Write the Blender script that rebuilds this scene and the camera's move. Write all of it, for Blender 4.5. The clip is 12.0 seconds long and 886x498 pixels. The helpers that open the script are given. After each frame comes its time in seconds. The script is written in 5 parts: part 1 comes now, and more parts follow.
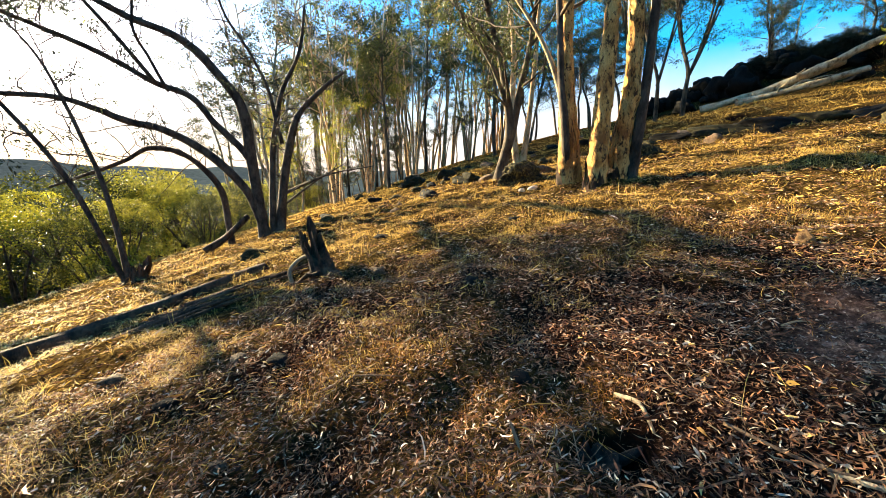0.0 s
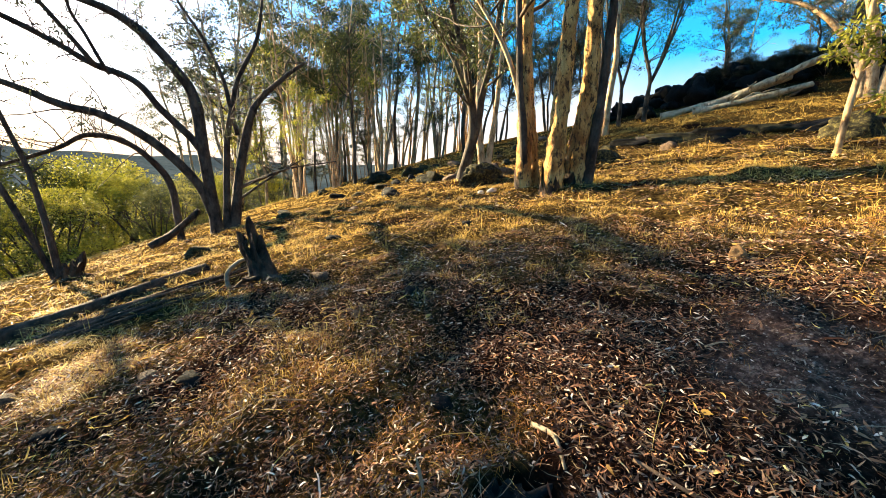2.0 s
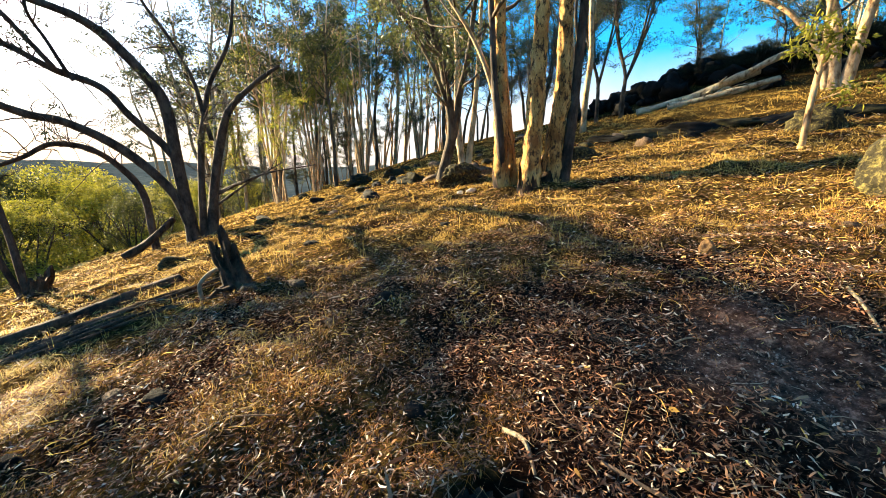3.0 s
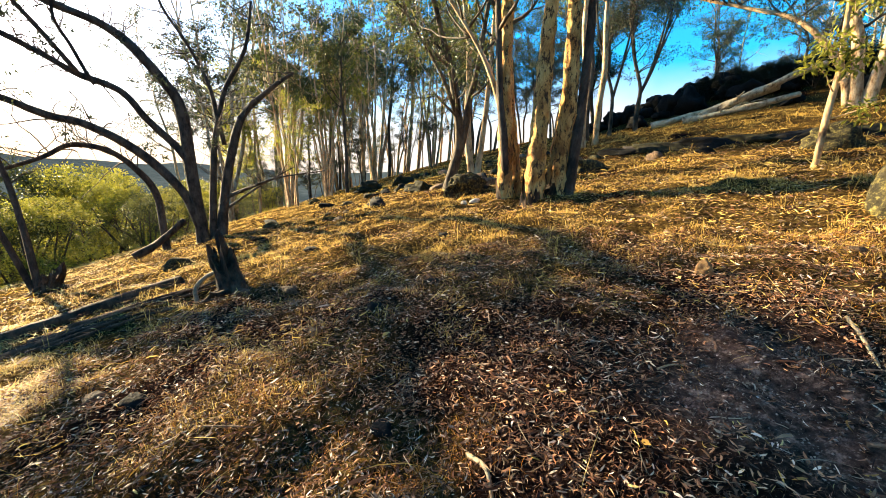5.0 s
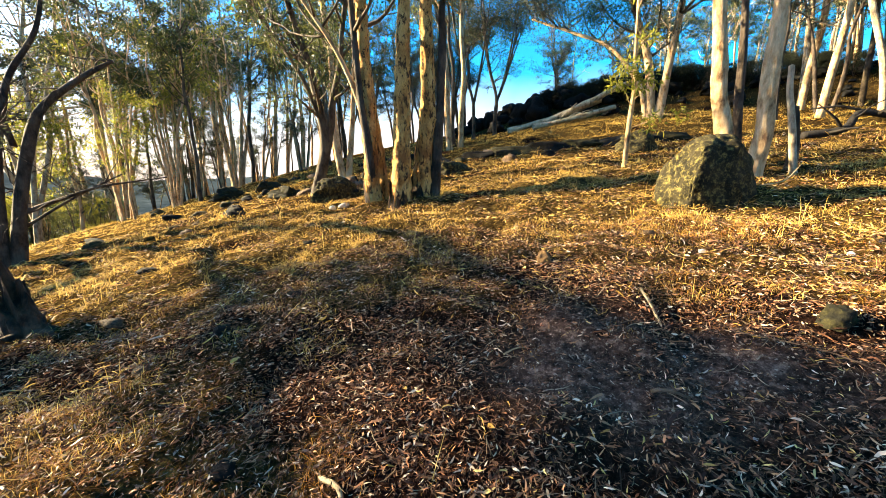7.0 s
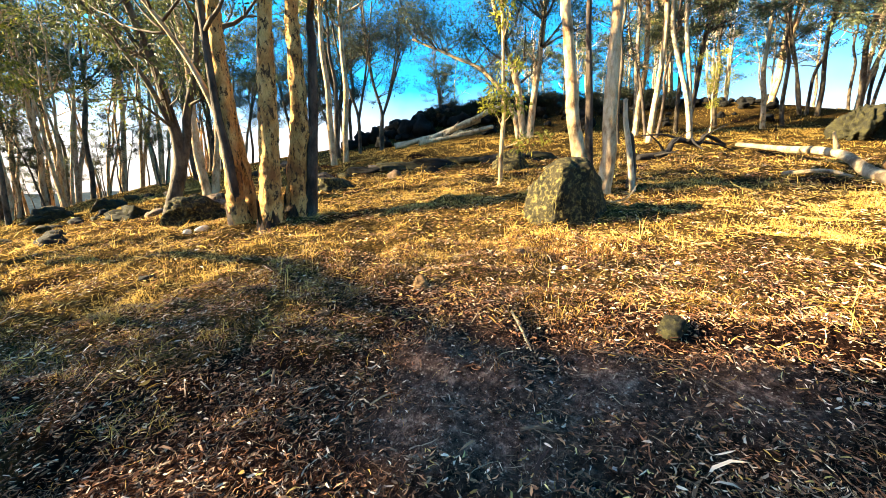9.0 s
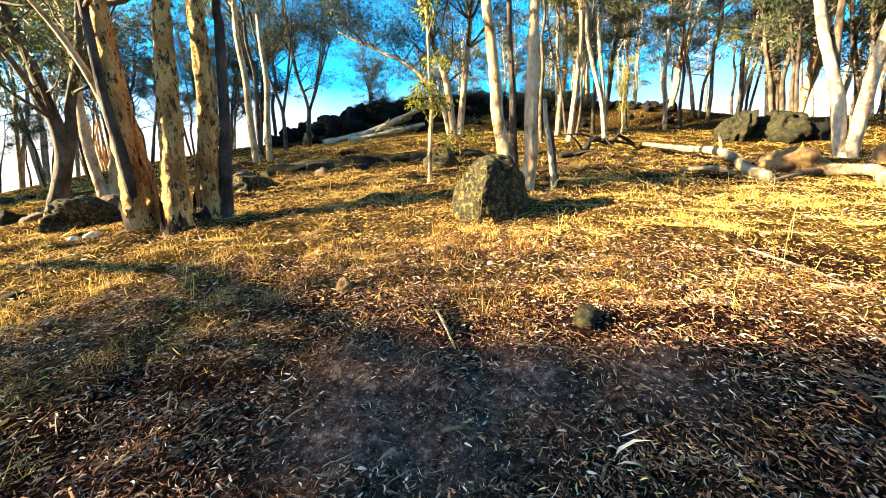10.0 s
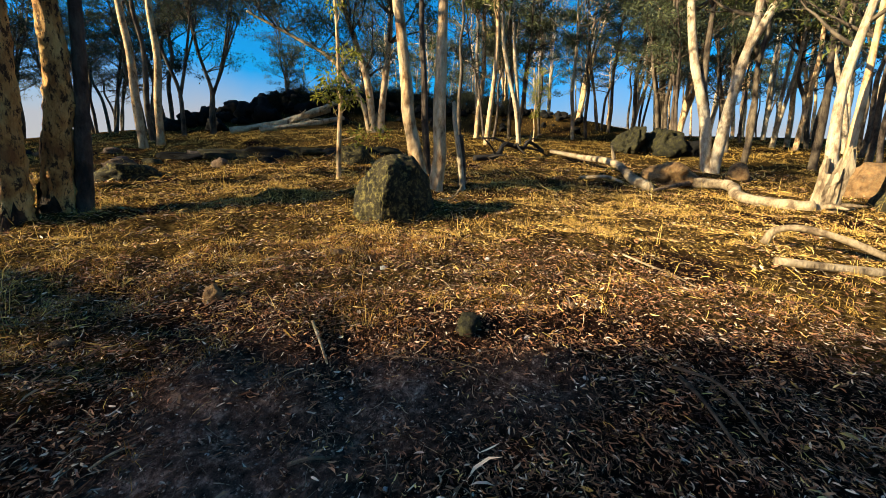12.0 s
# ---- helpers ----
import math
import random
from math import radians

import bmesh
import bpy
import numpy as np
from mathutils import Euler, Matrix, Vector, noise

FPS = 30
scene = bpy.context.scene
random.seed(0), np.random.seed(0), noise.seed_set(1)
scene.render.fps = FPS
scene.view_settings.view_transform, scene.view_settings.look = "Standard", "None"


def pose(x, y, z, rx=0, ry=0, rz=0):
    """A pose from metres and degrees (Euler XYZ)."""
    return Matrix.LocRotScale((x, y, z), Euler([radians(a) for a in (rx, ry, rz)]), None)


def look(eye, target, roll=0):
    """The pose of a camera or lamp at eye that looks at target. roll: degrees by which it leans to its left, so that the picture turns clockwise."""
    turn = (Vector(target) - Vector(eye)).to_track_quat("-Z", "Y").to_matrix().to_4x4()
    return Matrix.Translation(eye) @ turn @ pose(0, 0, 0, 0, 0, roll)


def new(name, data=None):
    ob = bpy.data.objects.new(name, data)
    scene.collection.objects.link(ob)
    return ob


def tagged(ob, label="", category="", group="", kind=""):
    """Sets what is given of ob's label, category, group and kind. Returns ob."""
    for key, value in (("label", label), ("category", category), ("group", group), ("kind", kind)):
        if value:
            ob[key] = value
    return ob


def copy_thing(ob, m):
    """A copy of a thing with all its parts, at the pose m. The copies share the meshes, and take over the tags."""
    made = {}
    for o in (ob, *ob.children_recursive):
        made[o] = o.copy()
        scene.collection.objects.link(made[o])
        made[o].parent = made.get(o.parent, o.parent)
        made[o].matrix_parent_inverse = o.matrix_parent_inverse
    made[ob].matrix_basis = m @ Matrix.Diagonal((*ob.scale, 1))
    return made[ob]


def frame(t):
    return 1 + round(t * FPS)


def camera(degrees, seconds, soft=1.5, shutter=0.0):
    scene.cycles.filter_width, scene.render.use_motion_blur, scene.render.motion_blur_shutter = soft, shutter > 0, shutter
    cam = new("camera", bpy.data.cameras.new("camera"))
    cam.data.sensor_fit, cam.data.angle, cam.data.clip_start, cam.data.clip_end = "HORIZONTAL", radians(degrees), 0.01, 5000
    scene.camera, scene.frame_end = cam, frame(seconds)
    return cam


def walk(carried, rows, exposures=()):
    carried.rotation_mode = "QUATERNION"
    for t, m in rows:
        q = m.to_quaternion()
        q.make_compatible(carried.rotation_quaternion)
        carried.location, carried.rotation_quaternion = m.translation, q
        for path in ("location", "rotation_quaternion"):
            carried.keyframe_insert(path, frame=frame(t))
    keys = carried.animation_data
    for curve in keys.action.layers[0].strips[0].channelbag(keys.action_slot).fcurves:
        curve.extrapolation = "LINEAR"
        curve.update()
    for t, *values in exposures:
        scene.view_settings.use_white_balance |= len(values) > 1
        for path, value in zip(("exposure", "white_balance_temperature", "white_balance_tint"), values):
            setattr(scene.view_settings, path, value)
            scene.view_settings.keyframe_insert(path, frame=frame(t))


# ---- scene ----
cam = camera(97.9, 12.0, soft=0.4)
# seconds, eye (m), yaw, pitch, roll (degrees)
PATH = [
    (0.0, 0.000, 0.000, 1.593, 0.00, -11.63, -0.83),
    (0.5, 0.066, 0.046, 1.607, -0.90, -11.37, -0.45),
    (1.0, 0.165, 0.103, 1.620, -2.07, -10.60, 0.20),
    (1.5, 0.252, 0.151, 1.648, -3.17, -11.09, 1.06),
    (2.0, 0.328, 0.183, 1.678, -4.31, -12.16, 0.97),
    (2.5, 0.387, 0.196, 1.698, -6.25, -12.25, -0.39),
    (3.0, 0.442, 0.208, 1.709, -6.44, -12.20, -0.47),
    (5.0, 0.672, 0.245, 1.742, -4.65, -11.04, 0.96),
    (5.5, 0.719, 0.238, 1.753, -7.87, -9.38, 0.74),
    (6.0, 0.766, 0.227, 1.753, -11.81, -9.76, -0.18),
    (6.5, 0.823, 0.225, 1.753, -16.58, -10.84, -0.87),
    (7.0, 0.892, 0.234, 1.757, -22.12, -10.56, -0.18),
    (9.0, 1.234, 0.380, 1.841, -37.71, -8.68, -0.41),
    (9.5, 1.303, 0.376, 1.840, -42.22, -9.03, -0.97),
    (10.0, 1.378, 0.354, 1.838, -47.06, -9.13, -0.97),
    (10.5, 1.476, 0.323, 1.842, -50.66, -9.36, -1.05),
    (11.0, 1.565, 0.287, 1.854, -53.20, -8.59, 0.84),
    (11.5, 1.648, 0.239, 1.868, -55.59, -8.88, 1.00),
    (12.0, 1.710, 0.186, 1.877, -58.21, -9.39, 1.28),
]
EXPOSURE, KELVIN = 2.98, 7250
walk(cam, [(t, pose(x, y, z, 90 + p, 0, yaw) @ pose(0, 0, 0, 0, 0, r)) for t, x, y, z, yaw, p, r in PATH],
     exposures=[(t, EXPOSURE + e, KELVIN - k, 18) for t, e, k in ((0.0, 0.0, 0), (6.0, 0.07, 0), (9.0, 0.38, 0), (11.1, 0.4, 0), (11.5, 0.1, 150), (12.0, -1.08, 550))])

# ---------------------------------------------------------------- light
SUN_YAW, SUN_UP = 54.0, 20.0          # degrees to the left of +y, degrees above level
sun_way = Vector((-math.sin(radians(SUN_YAW)) * math.cos(radians(SUN_UP)),
                  math.cos(radians(SUN_YAW)) * math.cos(radians(SUN_UP)), math.sin(radians(SUN_UP))))
sun_data = bpy.data.lights.new("sun", "SUN")
sun_data.energy, sun_data.angle, sun_data.color = 5.0, radians(0.6), (1.0, 0.9, 0.57)
sun = new("sun", sun_data)
sun.matrix_world = look(sun_way * 100, (0, 0, 0))

world = bpy.data.worlds.new("sky")
scene.world = world
world.use_nodes = True
wn = world.node_tree.nodes
sky = wn.new("ShaderNodeTexSky")
sky.sky_type = "NISHITA"
sky.sun_disc = False
sky.sun_elevation = radians(SUN_UP)
sky.sun_rotation = radians(-SUN_YAW)
sky.air_density, sky.dust_density, sky.ozone_density = 1.0, 1.8, 5.0
wn["Background"].inputs["Strength"].default_value = 0.028
deeper = wn.new("ShaderNodeHueSaturation")
deeper.inputs["Saturation"].default_value = 1.5
deeper.inputs["Hue"].default_value = 0.49
deeper.inputs["Value"].default_value = 2.35
world.node_tree.links.new(sky.outputs[0], deeper.inputs["Color"])
# thin bright haze low round the horizon
way = wn.new("ShaderNodeTexCoord")
split = wn.new("ShaderNodeSeparateXYZ")
world.node_tree.links.new(way.outputs["Generated"], split.inputs[0])
wisps = wn.new("ShaderNodeTexNoise")
wisps.inputs["Scale"].default_value, wisps.inputs["Detail"].default_value = 3.5, 5
world.node_tree.links.new(way.outputs["Generated"], wisps.inputs["Vector"])
lift = wn.new("ShaderNodeMath")
lift.operation = "MULTIPLY_ADD"
lift.inputs[1].default_value = -0.2
world.node_tree.links.new(wisps.outputs["Fac"], lift.inputs[0])
world.node_tree.links.new(split.outputs["Z"], lift.inputs[2])
fade = wn.new("ShaderNodeValToRGB")
fade.color_ramp.elements[0].position, fade.color_ramp.elements[0].color = 0.0, (0.85, 0.85, 0.85, 1)
fade.color_ramp.elements[1].position, fade.color_ramp.elements[1].color = 0.13, (0, 0, 0, 1)
world.node_tree.links.new(lift.outputs[0], fade.inputs["Fac"])
hazy = wn.new("ShaderNodeMix")
hazy.data_type = "RGBA"
hazy.inputs[7].default_value = (5.0, 4.9, 4.8, 1)
world.node_tree.links.new(fade.outputs["Color"], hazy.inputs[0])
world.node_tree.links.new(deeper.outputs[0], hazy.inputs[6])
world.node_tree.links.new(hazy.outputs[2], wn["Background"].inputs["Color"])


# ---------------------------------------------------------------- materials
def shader(name, rough=0.8, spec=0.3):
    m = bpy.data.materials.new(name)
    m.use_nodes = True
    nt = m.node_tree
    b = nt.nodes["Principled BSDF"]
    b.inputs["Roughness"].default_value = rough
    b.inputs["Specular IOR Level"].default_value = spec
    return m, nt, b


def node(nt, kind, **values):
    n = nt.nodes.new(kind)
    for k, v in values.items():
        n.inputs[k.replace("_", " ")].default_value = v
    return n


def ramp(nt, fac, stops, smooth=False):
    r = nt.nodes.new("ShaderNodeValToRGB")
    if smooth:
        r.color_ramp.interpolation = "EASE"
    els = r.color_ramp.elements
    while len(els) < len(stops):
        els.new(0.5)
    for e, (p, c) in zip(els, stops):
        e.position, e.color = p, (*c, 1) if len(c) == 3 else c
    nt.links.new(fac, r.inputs["Fac"])
    return r.outputs["Color"]


def noise_tex(nt, scale, detail=4.0, rough=0.6, stretch=None):
    co = nt.nodes.new("ShaderNodeTexCoord")
    out = co.outputs["Object"]
    if stretch:
        mp = nt.nodes.new("ShaderNodeMapping")
        mp.inputs["Scale"].default_value = stretch
        nt.links.new(out, mp.inputs["Vector"])
        out = mp.outputs["Vector"]
    n = node(nt, "ShaderNodeTexNoise", Scale=scale, Detail=detail, Roughness=rough)
    nt.links.new(out, n.inputs["Vector"])
    return n.outputs["Fac"]


def mix(nt, fac, a, b, mode="MIX"):
    m = nt.nodes.new("ShaderNodeMix")
    m.data_type, m.blend_type = "RGBA", mode
    for sock, v in ((m.inputs[0], fac), (m.inputs[6], a), (m.inputs[7], b)):
        if isinstance(v, (int, float)):
            sock.default_value = v
        elif isinstance(v, tuple):
            sock.default_value = (*v, 1)
        else:
            nt.links.new(v, sock)
    return m.outputs[2]


def bump(nt, b, height, strength=0.5, distance=0.02):
    n = node(nt, "ShaderNodeBump", Strength=strength, Distance=distance)
    nt.links.new(height, n.inputs["Height"])
    nt.links.new(n.outputs["Normal"], b.inputs["Normal"])


def bark(name, pale, mid, dark, patch=0.5, scale=3.0, flake=0.02):
    """Smooth or flaking bark: large peeled patches, fine upright streaks."""
    m, nt, b = shader(name, 0.85, 0.2)
    big = noise_tex(nt, scale, 5, 0.65, (1, 1, 0.55))
    col = ramp(nt, big, [(patch - 0.12, dark), (patch - 0.02, mid), (patch + 0.1, pale)])
    fine = noise_tex(nt, scale * 7, 6, 0.7, (1, 1, 0.22))
    tone = ramp(nt, fine, [(0.3, (0.45, 0.42, 0.4)), (0.65, (1, 1, 1))])
    col = mix(nt, 0.75, col, tone, "MULTIPLY")
    nt.links.new(col, b.inputs["Base Color"])
    hs = nt.nodes.new("ShaderNodeMath")
    hs.operation = "ADD"
    nt.links.new(big, hs.inputs[0])
    nt.links.new(fine, hs.inputs[1])
    bump(nt, b, hs.outputs[0], 0.9, flake)
    return m


def flaky_bark(name, cream, tan, brown, dark):
    """Cream bark that peels: tan patches, brown weathered sheets and small dark raised flakes."""
    m, nt, b = shader(name, 0.85, 0.2)
    big = noise_tex(nt, 3.0, 5, 0.65, (1, 1, 0.5))
    col = ramp(nt, big, [(0.38, brown), (0.48, tan), (0.6, cream)])
    mid = noise_tex(nt, 15.0, 8, 0.75, (1, 1, 0.4))
    flakes = ramp(nt, mid, [(0.515, (0, 0, 0)), (0.58, (1, 1, 1))])
    col = mix(nt, flakes, col, dark)
    fine = noise_tex(nt, 70, 5, 0.7, (1, 1, 0.2))
    col = mix(nt, 0.7, col, ramp(nt, fine, [(0.3, (0.55, 0.5, 0.46)), (0.62, (1, 1, 1))]), "MULTIPLY")
    nt.links.new(col, b.inputs["Base Color"])
    hs = nt.nodes.new("ShaderNodeMath")
    hs.operation = "ADD"
    nt.links.new(mid, hs.inputs[0])
    nt.links.new(fine, hs.inputs[1])
    bump(nt, b, hs.outputs[0], 1.0, 0.04)
    return m


def leafy(name, colours, rough=0.5, through_light=0.35, tufted=0.0):
    """Thin leaves or blades: colour by piece, and by bunch where tufted; some light comes through."""
    m, nt, b = shader(name, rough, 0.1)
    geo = nt.nodes.new("ShaderNodeNewGeometry")
    n = len(colours)
    pick = geo.outputs["Random Per Island"]
    if tufted:
        bunch = nt.nodes.new("ShaderNodeMapRange")
        nt.links.new(noise_tex(nt, tufted, 2, 0.5), bunch.inputs["Value"])
        bunch.inputs["From Min"].default_value, bunch.inputs["From Max"].default_value = 0.36, 0.64
        blend = nt.nodes.new("ShaderNodeMix")
        blend.inputs[0].default_value = 0.62
        nt.links.new(pick, blend.inputs[2])
        nt.links.new(bunch.outputs["Result"], blend.inputs[3])
        pick = blend.outputs[0]
    col = ramp(nt, pick, [((i + 0.0) / max(1, n - 1), c) for i, c in enumerate(colours)])
    nt.links.new(col, b.inputs["Base Color"])
    if through_light:
        tr = nt.nodes.new("ShaderNodeBsdfTranslucent")
        nt.links.new(col, tr.inputs["Color"])
        mx = nt.nodes.new("ShaderNodeMixShader")
        mx.inputs[0].default_value = through_light
        out = nt.nodes["Material Output"]
        nt.links.new(b.outputs[0], mx.inputs[1])
        nt.links.new(tr.outputs[0], mx.inputs[2])
        nt.links.new(mx.outputs[0], out.inputs["Surface"])
    return m


def stone(name, base, pale, lichen, scale=2.0, lichen_at=0.62):
    m, nt, b = shader(name, 0.92, 0.15)
    big = noise_tex(nt, scale, 6, 0.65)
    col = ramp(nt, big, [(0.35, base), (0.62, pale)])
    spots = noise_tex(nt, scale * 4.5, 8, 0.78)
    mask = ramp(nt, spots, [(lichen_at - 0.1, (0, 0, 0)), (lichen_at + 0.1, (0.85, 0.85, 0.85))])
    col = mix(nt, mask, col, lichen)
    grain = noise_tex(nt, scale * 22, 3, 0.7)
    col = mix(nt, 0.7, col, ramp(nt, grain, [(0.3, (0.4, 0.4, 0.4)), (0.65, (1, 1, 1))]), "MULTIPLY")
    nt.links.new(col, b.inputs["Base Color"])
    hs = nt.nodes.new("ShaderNodeMath")
    hs.operation = "ADD"
    nt.links.new(spots, hs.inputs[0])
    nt.links.new(grain, hs.inputs[1])
    bump(nt, b, hs.outputs[0], 0.8, 0.02)
    return m


def soil_material():
    m, nt, b = shader("hillside_soil", 1.0, 0.0)
    big = noise_tex(nt, 0.55, 5, 0.6)
    fine = noise_tex(nt, 14, 8, 0.75)
    grit = noise_tex(nt, 70, 4, 0.7)
    base = ramp(nt, fine, [(0.36, (0.004, 0.0022, 0.0018)), (0.56, (0.014, 0.007, 0.0052)), (0.76, (0.07, 0.034, 0.022))])
    straw = ramp(nt, fine, [(0.38, (0.008, 0.0044, 0.0024)), (0.54, (0.055, 0.033, 0.011)), (0.72, (0.25, 0.165, 0.05))])
    att = nt.nodes.new("ShaderNodeAttribute")
    att.attribute_name = "straw"
    bare = nt.nodes.new("ShaderNodeAttribute")
    bare.attribute_name = "bare"
    edge = nt.nodes.new("ShaderNodeMath")
    edge.operation = "MULTIPLY_ADD"
    nt.links.new(big, edge.inputs[0])
    edge.inputs[1].default_value = 1.2
    nt.links.new(att.outputs["Fac"], edge.inputs[2])
    col = mix(nt, ramp(nt, edge.outputs[0], [(0.75, (0, 0, 0)), (1.25, (1, 1, 1))]), base, straw)
    dusty = ramp(nt, fine, [(0.36, (0.024, 0.013, 0.01)), (0.52, (0.13, 0.076, 0.056)), (0.66, (0.44, 0.285, 0.21))])
    col = mix(nt, bare.outputs["Fac"], col, dusty)
    # black soil in the root hole: char, plus the hole's shade as colour
    char_shade = nt.nodes.new("ShaderNodeAttribute")
    char_shade.attribute_name = "char_shade"
    col = mix(nt, char_shade.outputs["Fac"], col, (0.004, 0.0035, 0.003))
    # far woods; the blue of the distance haze is put into their colour
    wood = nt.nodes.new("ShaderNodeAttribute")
    wood.attribute_name = "hazy_woods"
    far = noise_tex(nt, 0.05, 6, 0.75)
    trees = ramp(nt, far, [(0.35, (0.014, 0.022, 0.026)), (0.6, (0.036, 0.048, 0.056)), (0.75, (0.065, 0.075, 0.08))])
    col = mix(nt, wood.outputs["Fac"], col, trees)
    nt.links.new(col, b.inputs["Base Color"])
    hs = nt.nodes.new("ShaderNodeMath")
    hs.operation = "ADD"
    nt.links.new(fine, hs.inputs[0])
    nt.links.new(grit, hs.inputs[1])
    bump(nt, b, hs.outputs[0], 1.0, 0.03)
    return m


SOIL = soil_material()
BARK_GOLD = flaky_bark("flaking_cream_bark", (0.78, 0.49, 0.18), (0.58, 0.3, 0.09), (0.3, 0.125, 0.036), (0.07, 0.032, 0.014))
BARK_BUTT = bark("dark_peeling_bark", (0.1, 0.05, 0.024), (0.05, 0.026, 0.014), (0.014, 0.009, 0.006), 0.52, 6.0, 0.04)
BARK_PALE = bark("smooth_pale_bark", (0.6, 0.42, 0.24), (0.44, 0.275, 0.135), (0.17, 0.085, 0.04), 0.47, 4.5, 0.02)
BARK_WHITE = bark("white_gum_bark", (0.46, 0.375, 0.26), (0.31, 0.23, 0.145), (0.18, 0.115, 0.065), 0.46, 5.0, 0.02)
BARK_GREY = bark("grey_brown_bark", (0.13, 0.1, 0.066), (0.075, 0.055, 0.036), (0.026, 0.018, 0.012), 0.5, 3.0, 0.02)
BARK_DARK = bark("dark_rough_bark", (0.1, 0.075, 0.055), (0.06, 0.042, 0.03), (0.022, 0.016, 0.012), 0.5, 4.0, 0.03)
DEAD_WOOD = bark("weathered_dead_wood", (0.4, 0.315, 0.2), (0.27, 0.2, 0.12), (0.12, 0.08, 0.046), 0.5, 4.5, 0.03)
BROWN_WOOD = bark("brown_rotten_wood", (0.2, 0.13, 0.08), (0.12, 0.075, 0.045), (0.04, 0.025, 0.016), 0.5, 5.0, 0.03)
PALE_WOOD = bark("sun_bleached_wood", (0.6, 0.5, 0.33), (0.45, 0.35, 0.22), (0.2, 0.14, 0.08), 0.48, 4.5, 0.03)
STUMP_WOOD = bark("dark_torn_wood", (0.11, 0.062, 0.036), (0.06, 0.034, 0.02), (0.018, 0.011, 0.007), 0.5, 6.0, 0.04)
CHAR = bark("charred_wood", (0.03, 0.025, 0.021), (0.016, 0.013, 0.011), (0.006, 0.005, 0.004), 0.5, 5.0, 0.03)
LEAF_GREEN = leafy("eucalyptus_leaves", [(0.016, 0.024, 0.009), (0.035, 0.046, 0.015), (0.085, 0.098, 0.028), (0.25, 0.235, 0.05)], 0.4, 0.22, 0.8)
LEAF_DARK = leafy("dull_eucalyptus_leaves", [(0.015, 0.022, 0.015), (0.036, 0.046, 0.028), (0.12, 0.125, 0.05)], 0.45, 0.22, 0.8)
LEAF_YELLOW = leafy("yellow_green_leaves", [(0.08, 0.09, 0.015), (0.19, 0.19, 0.03), (0.36, 0.33, 0.045)], 0.45, 0.5)
SCRUB_LEAVES = leafy("scrub_leaves", [(0.018, 0.026, 0.01), (0.05, 0.06, 0.016), (0.17, 0.17, 0.03)], 0.5, 0.2, 0.7)
# almost black: dark scrub with the backlit ridge's shade in its colour
RIDGE_LEAVES = leafy("shade_darkened_ridge_leaves", [(0.008, 0.01, 0.006), (0.014, 0.018, 0.01), (0.03, 0.034, 0.016)], 0.6, 0.0)
# brighter copy of the scrub leaves, with the sun on the crowns as colour
SCRUB_YELLOW = leafy("sunlit_scrub_leaves", [(0.06, 0.07, 0.012), (0.22, 0.21, 0.026), (0.46, 0.41, 0.045)], 0.5, 0.25, 0.7)
LITTER = leafy("dry_fallen_leaves", [(0.014, 0.007, 0.006), (0.062, 0.029, 0.018), (0.3, 0.13, 0.066), (0.01, 0.005, 0.004), (0.04, 0.018, 0.012), (0.46, 0.235, 0.12), (0.03, 0.014, 0.01), (0.85, 0.64, 0.46)], 0.5, 0.1)
CHIPS = leafy("pale_litter", [(0.07, 0.034, 0.011), (0.29, 0.165, 0.042), (0.52, 0.335, 0.092), (0.84, 0.61, 0.23)], 0.55, 0.15)
STRAW = leafy("dry_straw_grass", [(0.18, 0.094, 0.02), (0.45, 0.262, 0.056), (0.67, 0.43, 0.105), (0.86, 0.61, 0.19)], 0.55, 0.3)
RUSTY = leafy("rust_brown_dry_grass", [(0.1, 0.034, 0.007), (0.34, 0.14, 0.022), (0.14, 0.05, 0.01), (0.66, 0.34, 0.06)], 0.55, 0.2)
TWIGS = leafy("fallen_twigs", [(0.05, 0.033, 0.022), (0.14, 0.09, 0.055), (0.3, 0.23, 0.15)], 0.8, 0.0)
GRIT = leafy("grey_grit", [(0.06, 0.042, 0.032), (0.16, 0.115, 0.088), (0.3, 0.225, 0.17), (0.1, 0.072, 0.054)], 0.9, 0.0)
ROCK = stone("lichen_granite", (0.007, 0.0062, 0.004), (0.036, 0.029, 0.014), (0.3, 0.245, 0.075), 3.0, 0.6)
# dark rock, its colour taken near black for the ridge's shade
ROCK_DARK = stone("shade_darkened_rock", (0.004, 0.004, 0.003), (0.011, 0.01, 0.009), (0.02, 0.018, 0.013), 2.2, 0.68)
ROCK_MOSS = stone("mossy_rock", (0.006, 0.006, 0.004), (0.02, 0.018, 0.01), (0.05, 0.044, 0.014), 1.8, 0.55)
ROCK_ORANGE = stone("ochre_rock", (0.1, 0.05, 0.022), (0.3, 0.17, 0.07), (0.26, 0.2, 0.11), 5.0, 0.6)
ROCK_WHITE = stone("pale_quartz", (0.4, 0.38, 0.34), (0.62, 0.6, 0.55), (0.45, 0.42, 0.35), 6.0, 0.65)


